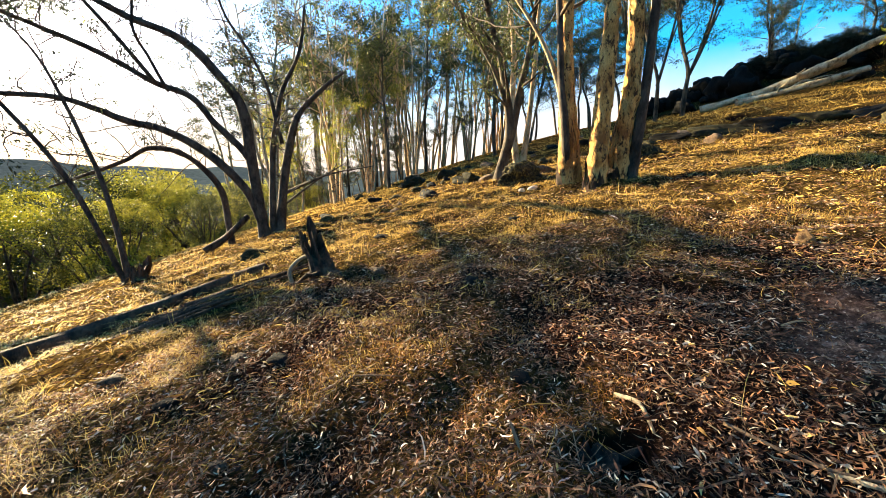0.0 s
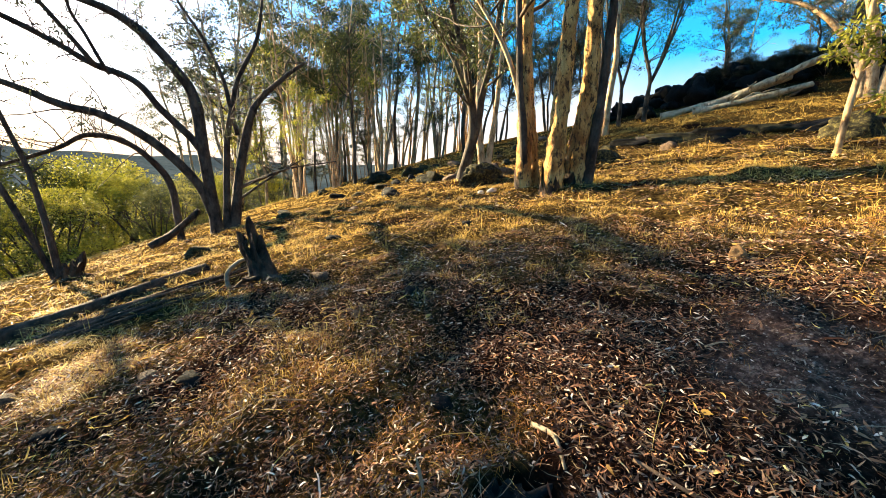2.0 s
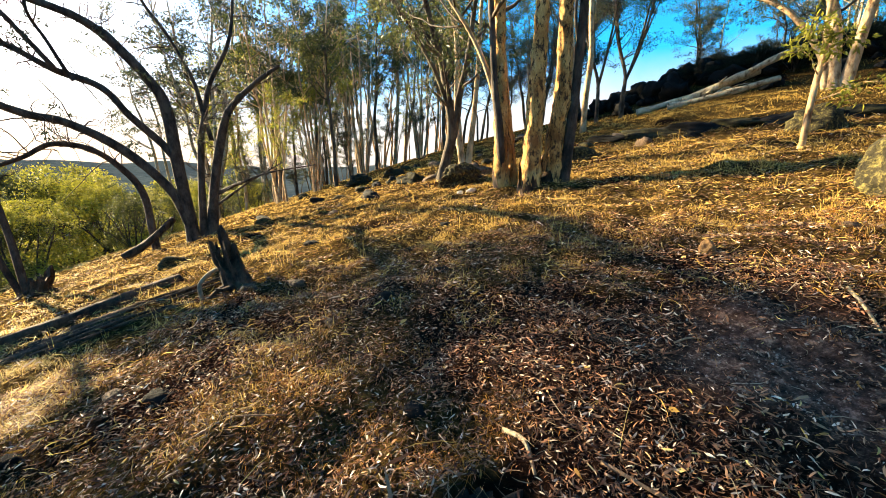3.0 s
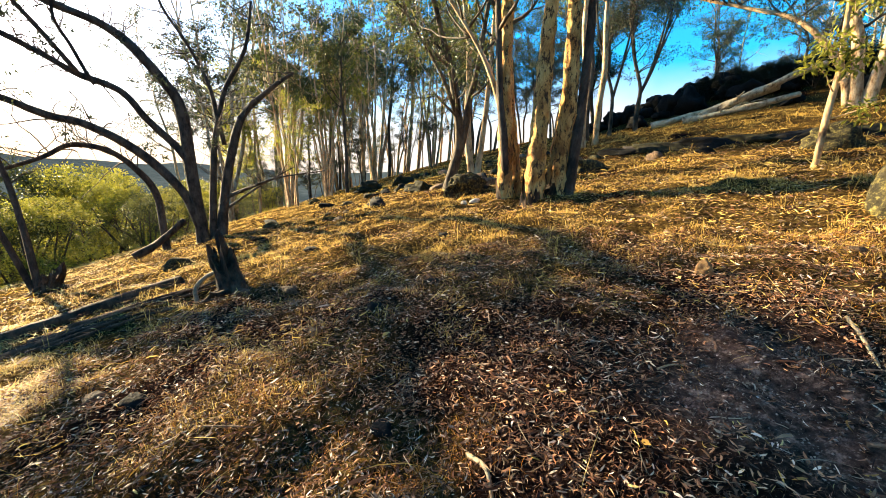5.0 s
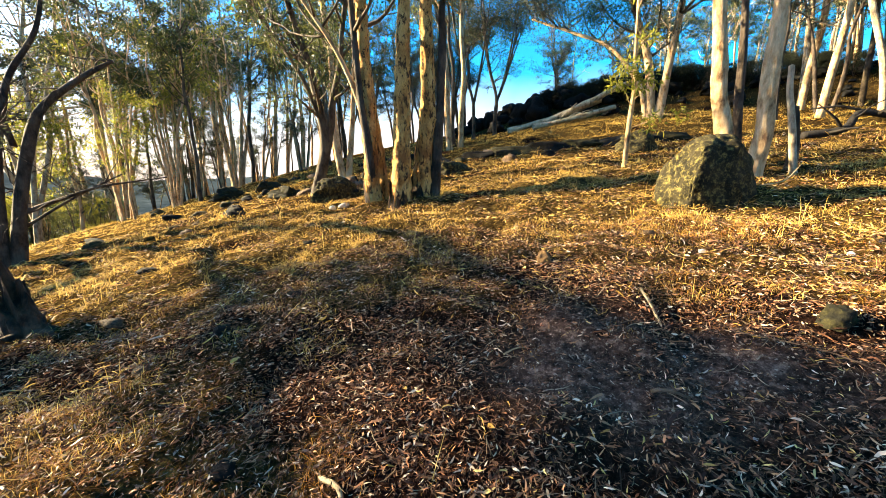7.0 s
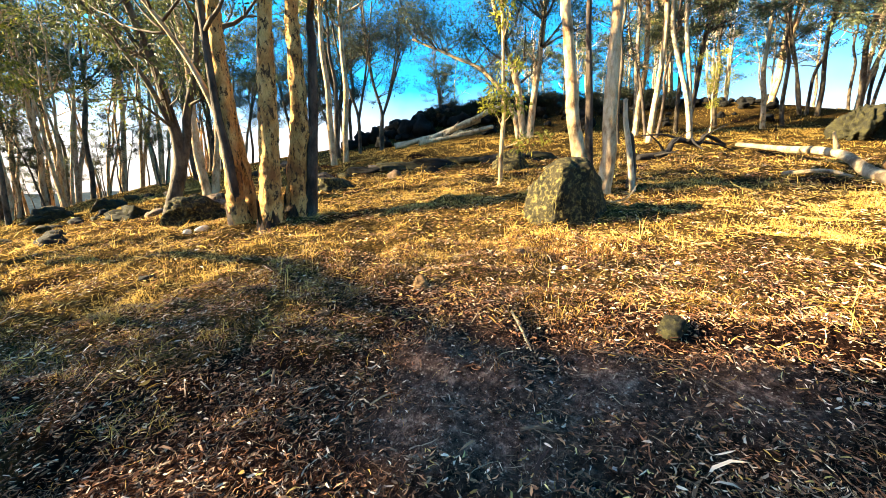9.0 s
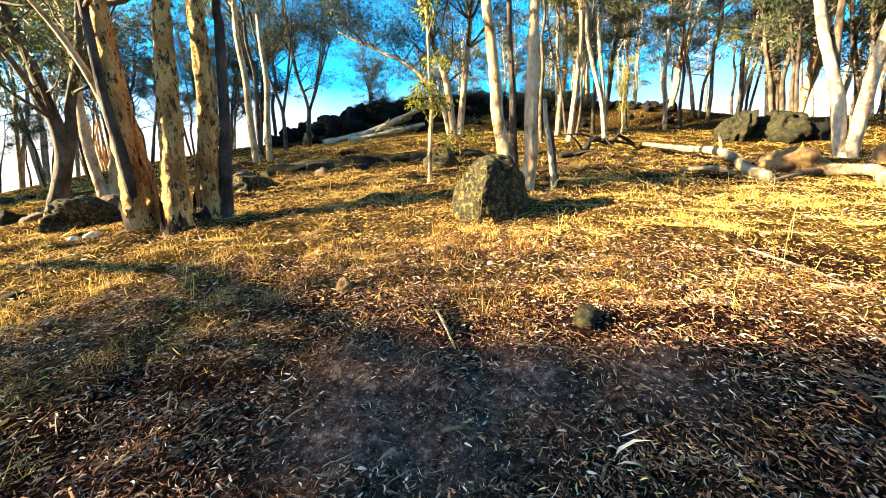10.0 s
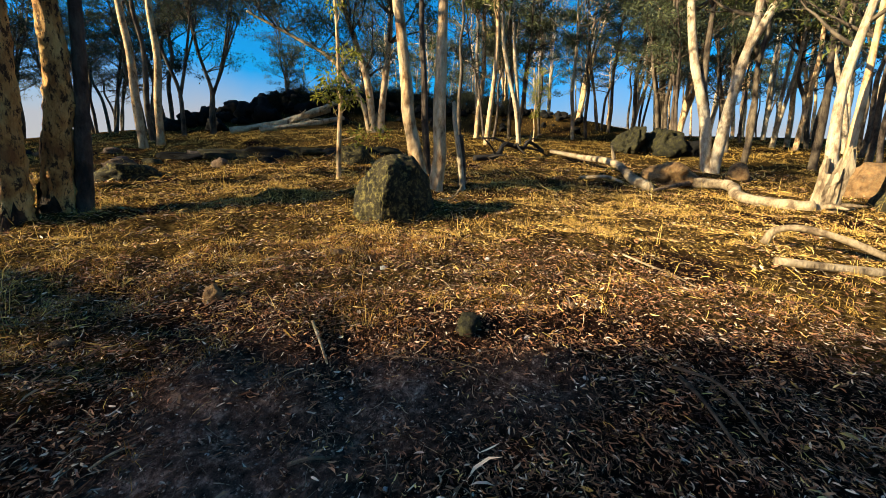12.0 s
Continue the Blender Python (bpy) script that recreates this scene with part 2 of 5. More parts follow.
# ---------------------------------------------------------------- ground form
def ground_z(x, y):
    """Height of the hillside: a steady slope that rises to +x, rolls off to a valley on the other side, and ends in far hills."""
    x, y = np.asarray(x, float), np.asarray(y, float)
    p = 0.157 * x + 0.0907 * y
    p = 9.0 - 0.5 * ((9.0 - p) + np.sqrt((9.0 - p) ** 2 + 4.0)) + 0.11
    s = -0.09 * x + 0.05 * y - 0.35
    q = s - 1.8
    z = p - 0.5 * (s + np.sqrt(s * s + 0.03)) - 1.3 * 0.5 * (q + np.sqrt(q * q + 0.1)) + 0.01
    z = z + 0.2 * np.exp(-((x - 8.0) ** 2 + (y - 5.2) ** 2) / 14.0) + 0.08 * np.exp(-((x - 3.0) ** 2 + (y - 7.9) ** 2) / 4.0)
    z = z + 0.5 * np.exp(-((x - 19) ** 2 + (y - 17) ** 2) / 60.0)
    r = np.hypot(x, y)
    bearing = np.degrees(np.arctan2(x, y))
    z = z + 1.95 * np.exp(-((r - 36) / 3.2) ** 2) / (1 + np.exp(-(bearing - 32) / 3.5)) / (1 + np.exp((bearing - 80) / 4.0))
    # valley floor and the far hills
    turn = np.arctan2(-x, y)
    hills = -45 + 26 * np.exp(-((r - 900) / 300) ** 2) * (0.8 + 0.3 * np.sin(turn * 5 + 0.6))
    hills = hills + 110 * np.exp(-((r - 2600) / 900) ** 2) * (0.35 + 0.65 * np.clip((turn - 0.25) / 0.6, 0, 1.2) + 0.08 * np.sin(turn * 17) + 0.05 * np.sin(turn * 41))
    f = np.clip((r - 60) / 160, 0, 1)
    f = f * f * (3 - 2 * f)
    return z * (1 - f) + hills * f


HOLLOW = (0.8, 1.6)      # burnt-out root hole


def rough_z(x, y):
    """The small hollows and hummocks of the trodden slope."""
    x, y = np.asarray(x, float), np.asarray(y, float)
    rng = np.random.default_rng(8)
    n = 0
    for k in range(18):
        w = 2.4 * 0.86 ** k + 0.22
        a = rng.uniform(0, 6.28)
        n = n + (0.0095 if w > 0.9 else 0.014) * w ** 0.7 * np.sin(6.283 / w * (x * math.cos(a) + y * math.sin(a)) + rng.uniform(0, 6.28) + 0.8 * np.sin(2.1 * x - 1.7 * y + k))
    hollow = 0.2 * np.exp(-(((x - HOLLOW[0]) / 0.2) ** 2 + ((y - HOLLOW[1]) / 0.13) ** 2) ** 1.5)
    return n * np.clip(1.4 - np.hypot(x, y) / 60, 0, 1) - hollow


def land(x, y):
    return ground_z(x, y) + rough_z(x, y)


def char_shade_at(x, y):
    """Black for char and for the shade in and around the root hole, 0 to 1."""
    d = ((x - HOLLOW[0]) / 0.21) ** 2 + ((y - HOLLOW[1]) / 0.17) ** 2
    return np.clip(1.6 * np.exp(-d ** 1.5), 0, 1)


def bare_at(x, y):
    """How bare and dusty the soil is, 0 to 1."""
    d = [((2.75, 2.25), 0.42), ((3.35, 1.5), 0.4), ((2.3, 2.0), 0.3), ((3.9, 0.9), 0.3), ((2.6, 1.5), 0.3)]
    v = sum(np.exp(-((x - c[0]) ** 2 + (y - c[1]) ** 2) / (2 * s * s * 0.5)) for c, s in d)
    return np.clip(v * 0.75, 0, 0.7)


def straw_at(x, y):
    """How grassy the slope is, 0 to 1."""
    x, y = np.asarray(x, float), np.asarray(y, float)
    near = np.exp(-((x - 0.9) ** 2 + (y - 1.6) ** 2) / 9.0)
    blot = 0.5 + 0.3 * np.sin(1.1 * x + 0.4 * y + 1) * np.sin(0.9 * y - 0.3 * x) + 0.25 * np.sin(2.6 * x - 1.4 * y) * np.sin(2.2 * y + 0.9)
    return np.clip(blot + 0.1 - 0.5 * near - 0.9 * np.exp(-((x - 3.1) ** 2 + (y + 0.4) ** 2) / 5.0) - bare_at(x, y), 0, 1)


# ---------------------------------------------------------------- mesh helpers
def mesh_of(name, verts, faces, mats, smooth=True):
    me = bpy.data.meshes.new(name)
    me.from_pydata([tuple(v) for v in np.asarray(verts, float).tolist()], [], [tuple(f) for f in faces])
    for m in mats if isinstance(mats, (list, tuple)) else [mats]:
        me.materials.append(m)
    if smooth:
        me.polygons.foreach_set("use_smooth", [True] * len(me.polygons))
    me.update()
    return me


def part(name, me, parent, label=""):
    ob = new(name, me)
    ob.parent = parent
    if label:
        ob["label"] = label
    return ob


def thing(name, at, label, category, group="", kind="", turn=0.0):
    ob = new(name)
    ob.empty_display_size = 0.2
    ob.location = at
    ob.rotation_euler = (0, 0, radians(turn))
    return tagged(ob, label, category, group, kind)


class Build:
    """Gathers vertices and faces of one mesh."""

    def __init__(self):
        self.v, self.f, self.n = [], [], 0

    def add(self, verts, faces):
        self.v.append(np.asarray(verts, float))
        self.f.extend([[i + self.n for i in f] for f in faces])
        self.n += len(verts)

    def tube(self, pts, radii, sides=8, rough=0.0, rng=None, flare=0.0, flakes=0.0):
        pts, radii = np.asarray(pts, float), np.asarray(radii, float)
        k = len(pts)
        tan = np.gradient(pts, axis=0)
        tan /= np.linalg.norm(tan, axis=1, keepdims=True) + 1e-9
        side = np.cross(tan[0], (0.31, 0.9, 0.2))
        side /= np.linalg.norm(side)
        a = np.linspace(0, 2 * np.pi, sides, endpoint=False)
        rows = []
        lobes = rng.uniform(0, 6.28, 3) if rng is not None else (0, 1, 2)
        for i in range(k):
            side = side - tan[i] * (side @ tan[i])
            side /= np.linalg.norm(side) + 1e-9
            other = np.cross(tan[i], side)
            wob = 1 + rough * (0.5 * np.sin(2 * a + lobes[0] + i * 0.35) + 0.4 * np.sin(3 * a + lobes[1] - i * 0.5) + 0.3 * np.sin(5 * a + lobes[2] + i))
            reach = radii[0] * 2.6
            rise = np.linalg.norm(pts[i] - pts[0])
            if flare and rise < reach:
                wob = wob * (1 + flare * (1 - rise / reach) ** 2 * (1 + 0.35 * np.sin(4 * a + lobes[0])))
            if flakes:
                ring = pts[i] + radii[i] * (np.cos(a)[:, None] * side + np.sin(a)[:, None] * other)
                wob = wob + flakes * np.array([max(0, noise.noise((q[0] * 9, q[1] * 9, q[2] * 5))) + 0.5 * noise.noise((q[0] * 26, q[1] * 26, q[2] * 16)) for q in ring])
            rows.append(pts[i] + radii[i] * wob[:, None] * (np.cos(a)[:, None] * side + np.sin(a)[:, None] * other))
        verts = np.concatenate(rows + [pts[:1], pts[-1:] + tan[-1:] * radii[-1] * 0.5])
        faces = []
        for i in range(k - 1):
            for j in range(sides):
                faces.append((i * sides + j, i * sides + (j + 1) % sides, (i + 1) * sides + (j + 1) % sides, (i + 1) * sides + j))
        for j in range(sides):
            faces.append((k * sides, (j + 1) % sides, j))
            faces.append((k * sides + 1, (k - 1) * sides + j, (k - 1) * sides + (j + 1) % sides))
        self.add(verts, faces)

    def leaves(self, at, way, length, width, rng, fold=0.3):
        """Pointed leaves: at (n,3), way (n,3) unit, length (n,), width (n,)."""
        n = len(at)
        other = np.cross(way, rng.normal(size=(n, 3)))
        other /= np.linalg.norm(other, axis=1, keepdims=True) + 1e-9
        up = np.cross(way, other)
        length, width = np.asarray(length)[:, None], np.asarray(width)[:, None]
        mid = at + way * length * 0.42 + up * width * fold
        v = np.stack([at, mid + other * width * 0.5, at + way * length, mid - other * width * 0.5], 1).reshape(-1, 3)
        base = self.n
        self.v.append(v)
        idx = np.arange(n)[:, None] * 4 + base
        self.f.extend((idx + np.array([0, 1, 2, 3])).tolist())
        self.n += 4 * n

    def curled_leaves(self, at, way, length, width, rng):
        """Fallen leaves with a bent, lens-shaped blade of three faces."""
        n = len(at)
        other = np.cross(way, rng.normal(size=(n, 3)))
        other /= np.linalg.norm(other, axis=1, keepdims=True) + 1e-9
        up = np.cross(way, other)
        length, width = np.asarray(length)[:, None], np.asarray(width)[:, None] * 0.5
        arch, swing = rng.uniform(-0.25, 0.25, (n, 1)) * length, rng.uniform(-0.16, 0.16, (n, 1)) * length
        a = at + way * length * 0.28 + up * arch * 0.8 + other * swing * 0.8
        c = at + way * length * 0.68 + up * arch * 0.85 + other * swing * 0.85
        v = np.stack([at, a + other * width, c + other * width * 0.85, at + way * length, c - other * width * 0.85, a - other * width], 1).reshape(-1, 3)
        i = np.arange(n)[:, None] * 6 + self.n
        self.v.append(v)
        self.f.extend((i + np.array([0, 1, 5])).tolist() + (i + np.array([1, 2, 4, 5])).tolist() + (i + np.array([2, 3, 4])).tolist())
        self.n += 6 * n

    def mesh(self, name, mat, smooth=True):
        return mesh_of(name, np.concatenate(self.v), self.f, mat, smooth)


def smooth_path(ctrl, step=6):
    """A smooth line through the control points."""
    c = np.asarray(ctrl, float)
    c = np.vstack([2 * c[0] - c[1], c, 2 * c[-1] - c[-2]])
    out = []
    for i in range(1, len(c) - 2):
        for u in np.linspace(0, 1, step, endpoint=False):
            out.append(0.5 * ((2 * c[i]) + (c[i + 1] - c[i - 1]) * u + (2 * c[i - 1] - 5 * c[i] + 4 * c[i + 1] - c[i + 2]) * u * u
                              + (3 * c[i] - c[i - 1] - 3 * c[i + 1] + c[i + 2]) * u ** 3))
    out.append(c[-2])
    return np.array(out)


def wander(start, way, length, rng, steps=6, bend=0.25, lift=0.0):
    """A branch line that bends as it grows."""
    p, w, out = np.array(start, float), np.array(way, float), [np.array(start, float)]
    w /= np.linalg.norm(w)
    for _ in range(steps):
        w = w + rng.normal(size=3) * bend * 0.5 + np.array([0, 0, lift])
        w /= np.linalg.norm(w)
        p = p + w * length / steps
        out.append(p.copy())
    return np.array(out)


def leaf_clumps(b, ends, rng, per, radius, length, width, droop=0.5, flat=0.4):
    """Loose hanging sprays of leaves round the twig ends."""
    ends = np.asarray(ends)
    n = len(ends) * per
    c = np.repeat(ends, per, 0)
    off = rng.normal(size=(n, 3))
    off *= rng.random((n, 1)) ** 0.45 / (np.linalg.norm(off, axis=1, keepdims=True) + 1e-6)
    off *= radius * np.repeat(rng.uniform(0.7, 1.5, (len(ends), 1)), per, 0) * np.array([0.95, 0.95, 1.7 * flat])
    way = off / (np.linalg.norm(off, axis=1, keepdims=True) + 1e-6) + rng.normal(size=(n, 3)) * 0.6 - np.array([0, 0, droop])
    way /= np.linalg.norm(way, axis=1, keepdims=True)
    s = rng.uniform(0.65, 1.25, n)
    b.leaves(c + off, way, length * s, width * s, rng)


def crown_on(root, starts, rng, spread, twig_n, per, leaf, leaf_mat, bark_mat, clump=0.5, lift=0.1, droop=0.5, bare=0.0, flat=0.4):
    """Limbs, each a part, with twigs, and one leafy crown. starts: (place, way, length, radius)."""
    ends = []
    for at, way, length, rad in starts:
        b = Build()
        line = wander(at, way, length, rng, 6, 0.3, lift)
        b.tube(line, np.linspace(rad, rad * 0.35, len(line)), 5, 0.05, rng)
        for _ in range(twig_n):
            i = rng.integers(2, len(line))
            w = (line[i] - line[i - 1]) / np.linalg.norm(line[i] - line[i - 1]) + rng.normal(size=3) * 0.75 + np.array([0, 0, 0.15])
            tw = wander(line[i], w, spread * rng.uniform(0.5, 1.1), rng, 4, 0.4, lift * 0.6)
            b.tube(tw, np.linspace(rad * 0.38, rad * 0.1, len(tw)), 3)
            if rng.random() >= bare:
                ends.append(tw[-1])
                ends.append(tw[2] + rng.normal(size=3) * 0.1)
        ends.append(line[-1])
        part("limb", b.mesh("limb", bark_mat), root)
    if per:
        b = Build()
        leaf_clumps(b, ends, rng, per, clump, leaf[0], leaf[1], droop, flat)
        part("crown", b.mesh("crown", leaf_mat, False), root, "drooping narrow grey-green leaves")


# ---------------------------------------------------------------- ground
def make_ground():
    rad = [0.0]
    while rad[-1] < 4200:
        rad.append(rad[-1] + max(0.06, 0.026 * rad[-1]))
    rad, k = np.array(rad[1:]), 400
    a = np.linspace(0, 2 * np.pi, k, endpoint=False)
    x = 2.0 + rad[:, None] * np.sin(a)[None]
    y = 3.0 + rad[:, None] * np.cos(a)[None]
    x, y = np.append(x.ravel(), 2.0), np.append(y.ravel(), 3.0)
    z = land(x, y)
    # broken surface under the litter
    for i in range(len(x)):
        r = math.hypot(x[i], y[i])
        if r < 30:
            z[i] += 0.022 * noise.noise((x[i] * 2.2, y[i] * 2.2, 0)) + 0.014 * noise.noise((x[i] * 7, y[i] * 7, 3))
        elif r > 200:
            z[i] += min(1, (r - 200) / 500) * 9 * noise.noise((x[i] * 0.006, y[i] * 0.006, 5))
    n = len(rad)
    faces = [(i * k + j, i * k + (j + 1) % k, (i + 1) * k + (j + 1) % k, (i + 1) * k + j) for i in range(n - 1) for j in range(k)]
    faces += [(n * k, (j + 1) % k, j) for j in range(k)]
    me = mesh_of("ground", np.stack([x, y, z], 1), [f[::-1] for f in faces], SOIL)
    r = np.hypot(x, y)
    for name, v in (("straw", straw_at(x, y)), ("bare", bare_at(x, y)), ("char_shade", char_shade_at(x, y)), ("hazy_woods", np.clip((r - 70) / 60, 0, 1))):
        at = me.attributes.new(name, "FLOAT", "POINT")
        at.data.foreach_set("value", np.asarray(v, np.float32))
    return tagged(new("ground", me), "dry sloping hillside of dark soil and straw grass", "ground", kind="structure")


ground = make_ground()


# ---------------------------------------------------------------- trees with stems of known shape
def stem_tree(name, base, stems, label, category="tree", group="", seed=1, crown=None):
    """stems: (control points in world, radius below, radius above, bark, flare)."""
    rng = np.random.default_rng(seed)
    base = np.array([base[0], base[1], float(land(base[0], base[1]))])
    root = thing(name, base, label, category, group)
    tips = []
    for ctrl, r0, r1, mat, flare in stems:
        flaky = mat is BARK_GOLD
        line = smooth_path(np.array(ctrl) - base, 22 if flaky else 8 if r0 > 0.1 else 5)
        b = Build()
        b.tube(line, np.linspace(r0, r1, len(line)), 30 if flaky else 18 if r0 > 0.1 else 8, 0.09, rng, flare, 0.24 if flaky else 0.07 if r0 > 0.1 else 0.0)
        part("trunk" if flare else "limb", b.mesh("trunk", mat), root)
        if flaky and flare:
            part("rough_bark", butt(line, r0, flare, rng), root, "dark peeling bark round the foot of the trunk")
        tips.append((line, r1))
    if crown:
        crown(root, tips, rng)
    return root


def butt(line, r, flare, rng, high=0.85, k=40, rows=9):
    """The thick dark bark that clings to a trunk's foot, torn off unevenly at its upper edge."""
    run = np.concatenate([[0], np.cumsum(np.linalg.norm(np.diff(line, axis=0), axis=1))])
    a = np.linspace(0, 2 * np.pi, k, endpoint=False)
    # the torn edge stands higher towards -x +y and lower opposite
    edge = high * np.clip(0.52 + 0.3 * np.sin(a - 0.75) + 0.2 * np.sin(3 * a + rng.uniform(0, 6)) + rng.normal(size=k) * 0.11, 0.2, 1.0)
    verts, faces = [], []
    for i in range(rows):
        for j in range(k):
            t = edge[j] * i / (rows - 1)
            p = np.array([np.interp(t, run, line[:, c]) for c in range(3)])
            rad = (r + (0.07 - r) * t / run[-1]) * (1 + flare * max(0, 1 - t / (2.6 * r)) ** 2 * 1.3)
            q = (p[0] * 7 + math.cos(a[j]), p[1] * 7 + math.sin(a[j]) * 2, p[2] * 6)
            rad = rad * (1.1 + 0.1 * noise.noise(q) + rng.uniform(0, 0.05)) + (0.012 if i == rows - 1 else 0.0)
            verts.append((p[0] + rad * math.cos(a[j]), p[1] + rad * math.sin(a[j]), p[2]))
            if i:
                n = (j + 1) % k
                faces.append(((i - 1) * k + j, (i - 1) * k + n, i * k + n, i * k + j))
    return mesh_of("rough_bark", verts, faces, BARK_BUTT)


def top_crown(spread=1.3, limbs=5, per=18, leaf=(0.15, 0.04), mat=None, bark_mat=None, length=2.2, clump=0.5, twig=4, low=0.72):
    """Limbs and leaves on the upper third of every stem."""
    def grow(root, tips, rng):
        starts = []
        for line, r in tips:
            for j in range(limbs):
                i = int(len(line) * rng.uniform(low, 0.98))
                a = rng.uniform(0, 6.28)
                starts.append((line[i], (math.cos(a), math.sin(a), rng.uniform(0.4, 1.1)), length * rng.uniform(0.6, 1.2), r * 0.8))
        crown_on(root, starts, rng, spread, twig, per, leaf, mat or LEAF_GREEN, bark_mat or BARK_GREY, clump)
    return grow


# clump of flaking cream-barked trunks in the middle
stem_tree("eucalyptus_tree", (2.63, 8.26), [
    ([(2.66, 8.24, 0.85), (2.6, 8.27, 1.5), (2.58, 8.27, 2.2), (2.53, 8.27, 3.2), (2.5, 8.27, 4.14), (2.49, 8.27, 5.04), (2.35, 8.4, 7.5), (2.2, 8.6, 10.5)], 0.175, 0.07, BARK_GOLD, 0.12),
    ([(2.95, 8.5, 1.0), (2.86, 8.5, 1.6), (2.78, 8.5, 2.3), (2.66, 8.47, 3.2), (2.55, 8.45, 4.37), (2.5, 8.45, 5.1), (2.9, 8.6, 8.0)], 0.15, 0.06, BARK_GOLD, 0.12),
    ([(2.6, 8.22, 1.5), (2.53, 8.13, 2.1), (2.47, 8.11, 2.6), (2.41, 8.12, 3.0), (2.36, 8.14, 3.6), (2.32, 8.16, 4.3), (2.27, 8.2, 5.1), (2.1, 8.3, 7.0)], 0.085, 0.05, BARK_DARK, 0.0),
    ([(2.56, 8.26, 2.5), (2.36, 8.31, 3.3), (2.12, 8.34, 3.9), (1.85, 8.38, 4.38), (1.3, 8.5, 5.2)], 0.06, 0.03, BARK_PALE, 0.0),
], "leaning eucalyptus with flaking cream and brown bark", group="trunk clump", seed=3, crown=top_crown())
stem_tree("eucalyptus_tree", (3.05, 7.76), [
    ([(3.03, 7.74, 1.0), (3.06, 7.76, 1.6), (3.07, 7.75, 2.23), (3.11, 7.73, 3.19), (3.13, 7.71, 4.13), (3.18, 7.69, 5.03), (3.35, 7.6, 8.0), (3.4, 7.4, 11.0)], 0.21, 0.07, BARK_GOLD, 0.12),
], "upright eucalyptus with rough flaking golden bark", group="trunk clump", seed=4, crown=top_crown())
stem_tree("eucalyptus_tree", (3.58, 8.03), [
    ([(3.55, 8.04, 1.1), (3.58, 8.03, 1.5), (3.62, 8.0, 2.25), (3.71, 7.95, 3.1), (3.69, 7.93, 4.31), (3.69, 7.93, 5.27), (3.9, 7.9, 8.5), (4.2, 8.2, 11.5)], 0.21, 0.07, BARK_GOLD, 0.12),
], "eucalyptus with bright cream peeling bark", group="trunk clump", seed=5, crown=top_crown())
stem_tree("eucalyptus_tree", (3.84, 7.93), [
    ([(3.8, 7.94, 1.1), (3.84, 7.93, 1.5), (3.9, 7.9, 2.47), (3.96, 7.87, 3.52), (3.99, 7.85, 4.53), (4.02, 7.83, 5.31), (4.5, 7.6, 9.0)], 0.12, 0.05, BARK_DARK, 0.25),
], "slim dark-barked eucalyptus stem in a clump", group="trunk clump", seed=6, crown=top_crown(per=18))

# forked dark trunk behind a low rock
stem_tree("forked_eucalyptus_tree", (1.77, 12.37), [
    ([(1.7, 12.37, 0.9), (1.8, 12.37, 1.3), (1.96, 12.36, 1.99), (2.11, 12.35, 2.83), (1.98, 12.36, 3.78), (1.76, 12.37, 4.92), (1.48, 12.38, 5.86), (1.0, 12.4, 7.6)], 0.19, 0.06, BARK_GREY, 0.3),
    ([(2.0, 12.36, 1.9), (2.27, 12.34, 3.12), (2.36, 12.33, 3.82), (2.61, 12.32, 4.93), (2.78, 12.31, 6.16), (3.1, 12.3, 8.0)], 0.12, 0.05, BARK_GREY, 0.0),
    ([(2.05, 12.35, 3.3), (1.6, 12.2, 4.4), (1.1, 12.1, 5.2), (0.4, 12.0, 6.2)], 0.07, 0.03, BARK_GREY, 0.0),
], "grey-barked eucalyptus forking into leafy stems", seed=7, crown=top_crown(per=28, limbs=7, mat=LEAF_GREEN, leaf=(0.12, 0.042), length=1.9, low=0.42))
stem_tree("eucalyptus_tree", (3.06, 16.3), [
    ([(3.1, 16.28, 1.5), (3.06, 16.28, 2.0), (2.91, 16.29, 3.18), (2.86, 16.3, 4.48), (2.87, 16.3, 6.28), (2.6, 16.3, 9.0), (2.7, 16.4, 13.0)], 0.17, 0.06, BARK_PALE, 0.3),
    ([(3.3, 16.24, 1.6), (3.4, 16.24, 2.4), (3.53, 16.22, 3.6), (3.69, 16.2, 5.49), (3.8, 16.1, 8.0), (4.2, 16.1, 12.0)], 0.14, 0.05, BARK_PALE, 0.3),
], "pale twin-stemmed eucalyptus on the slope", seed=8, crown=top_crown(limbs=6, low=0.5, per=32))

# pair behind the boulder, white pole, sapling
stem_tree("eucalyptus_tree", (8.55, 5.08), [
    ([(8.58, 5.0, 1.75), (8.55, 5.08, 2.19), (8.48, 5.2, 2.83), (8.42, 5.28, 3.4), (8.4, 5.31, 3.95), (8.34, 5.42, 5.04), (8.3, 5.48, 5.8), (8.2, 5.5, 9.0), (8.4, 5.6, 12.5)], 0.165, 0.07, BARK_PALE, 0.22),
], "tall smooth pale-barked eucalyptus behind a boulder", group="trunks at the boulder", seed=9, crown=top_crown())
stem_tree("eucalyptus_tree", (9.3, 5.4), [
    ([(9.32, 5.37, 1.9), (9.28, 5.42, 3.0), (9.26, 5.46, 4.11), (9.22, 5.53, 5.84), (9.4, 5.6, 9.5)], 0.095, 0.04, BARK_DARK, 0.2),
], "thin dark eucalyptus stem behind a boulder", group="trunks at the boulder", seed=10, crown=top_crown(per=16))
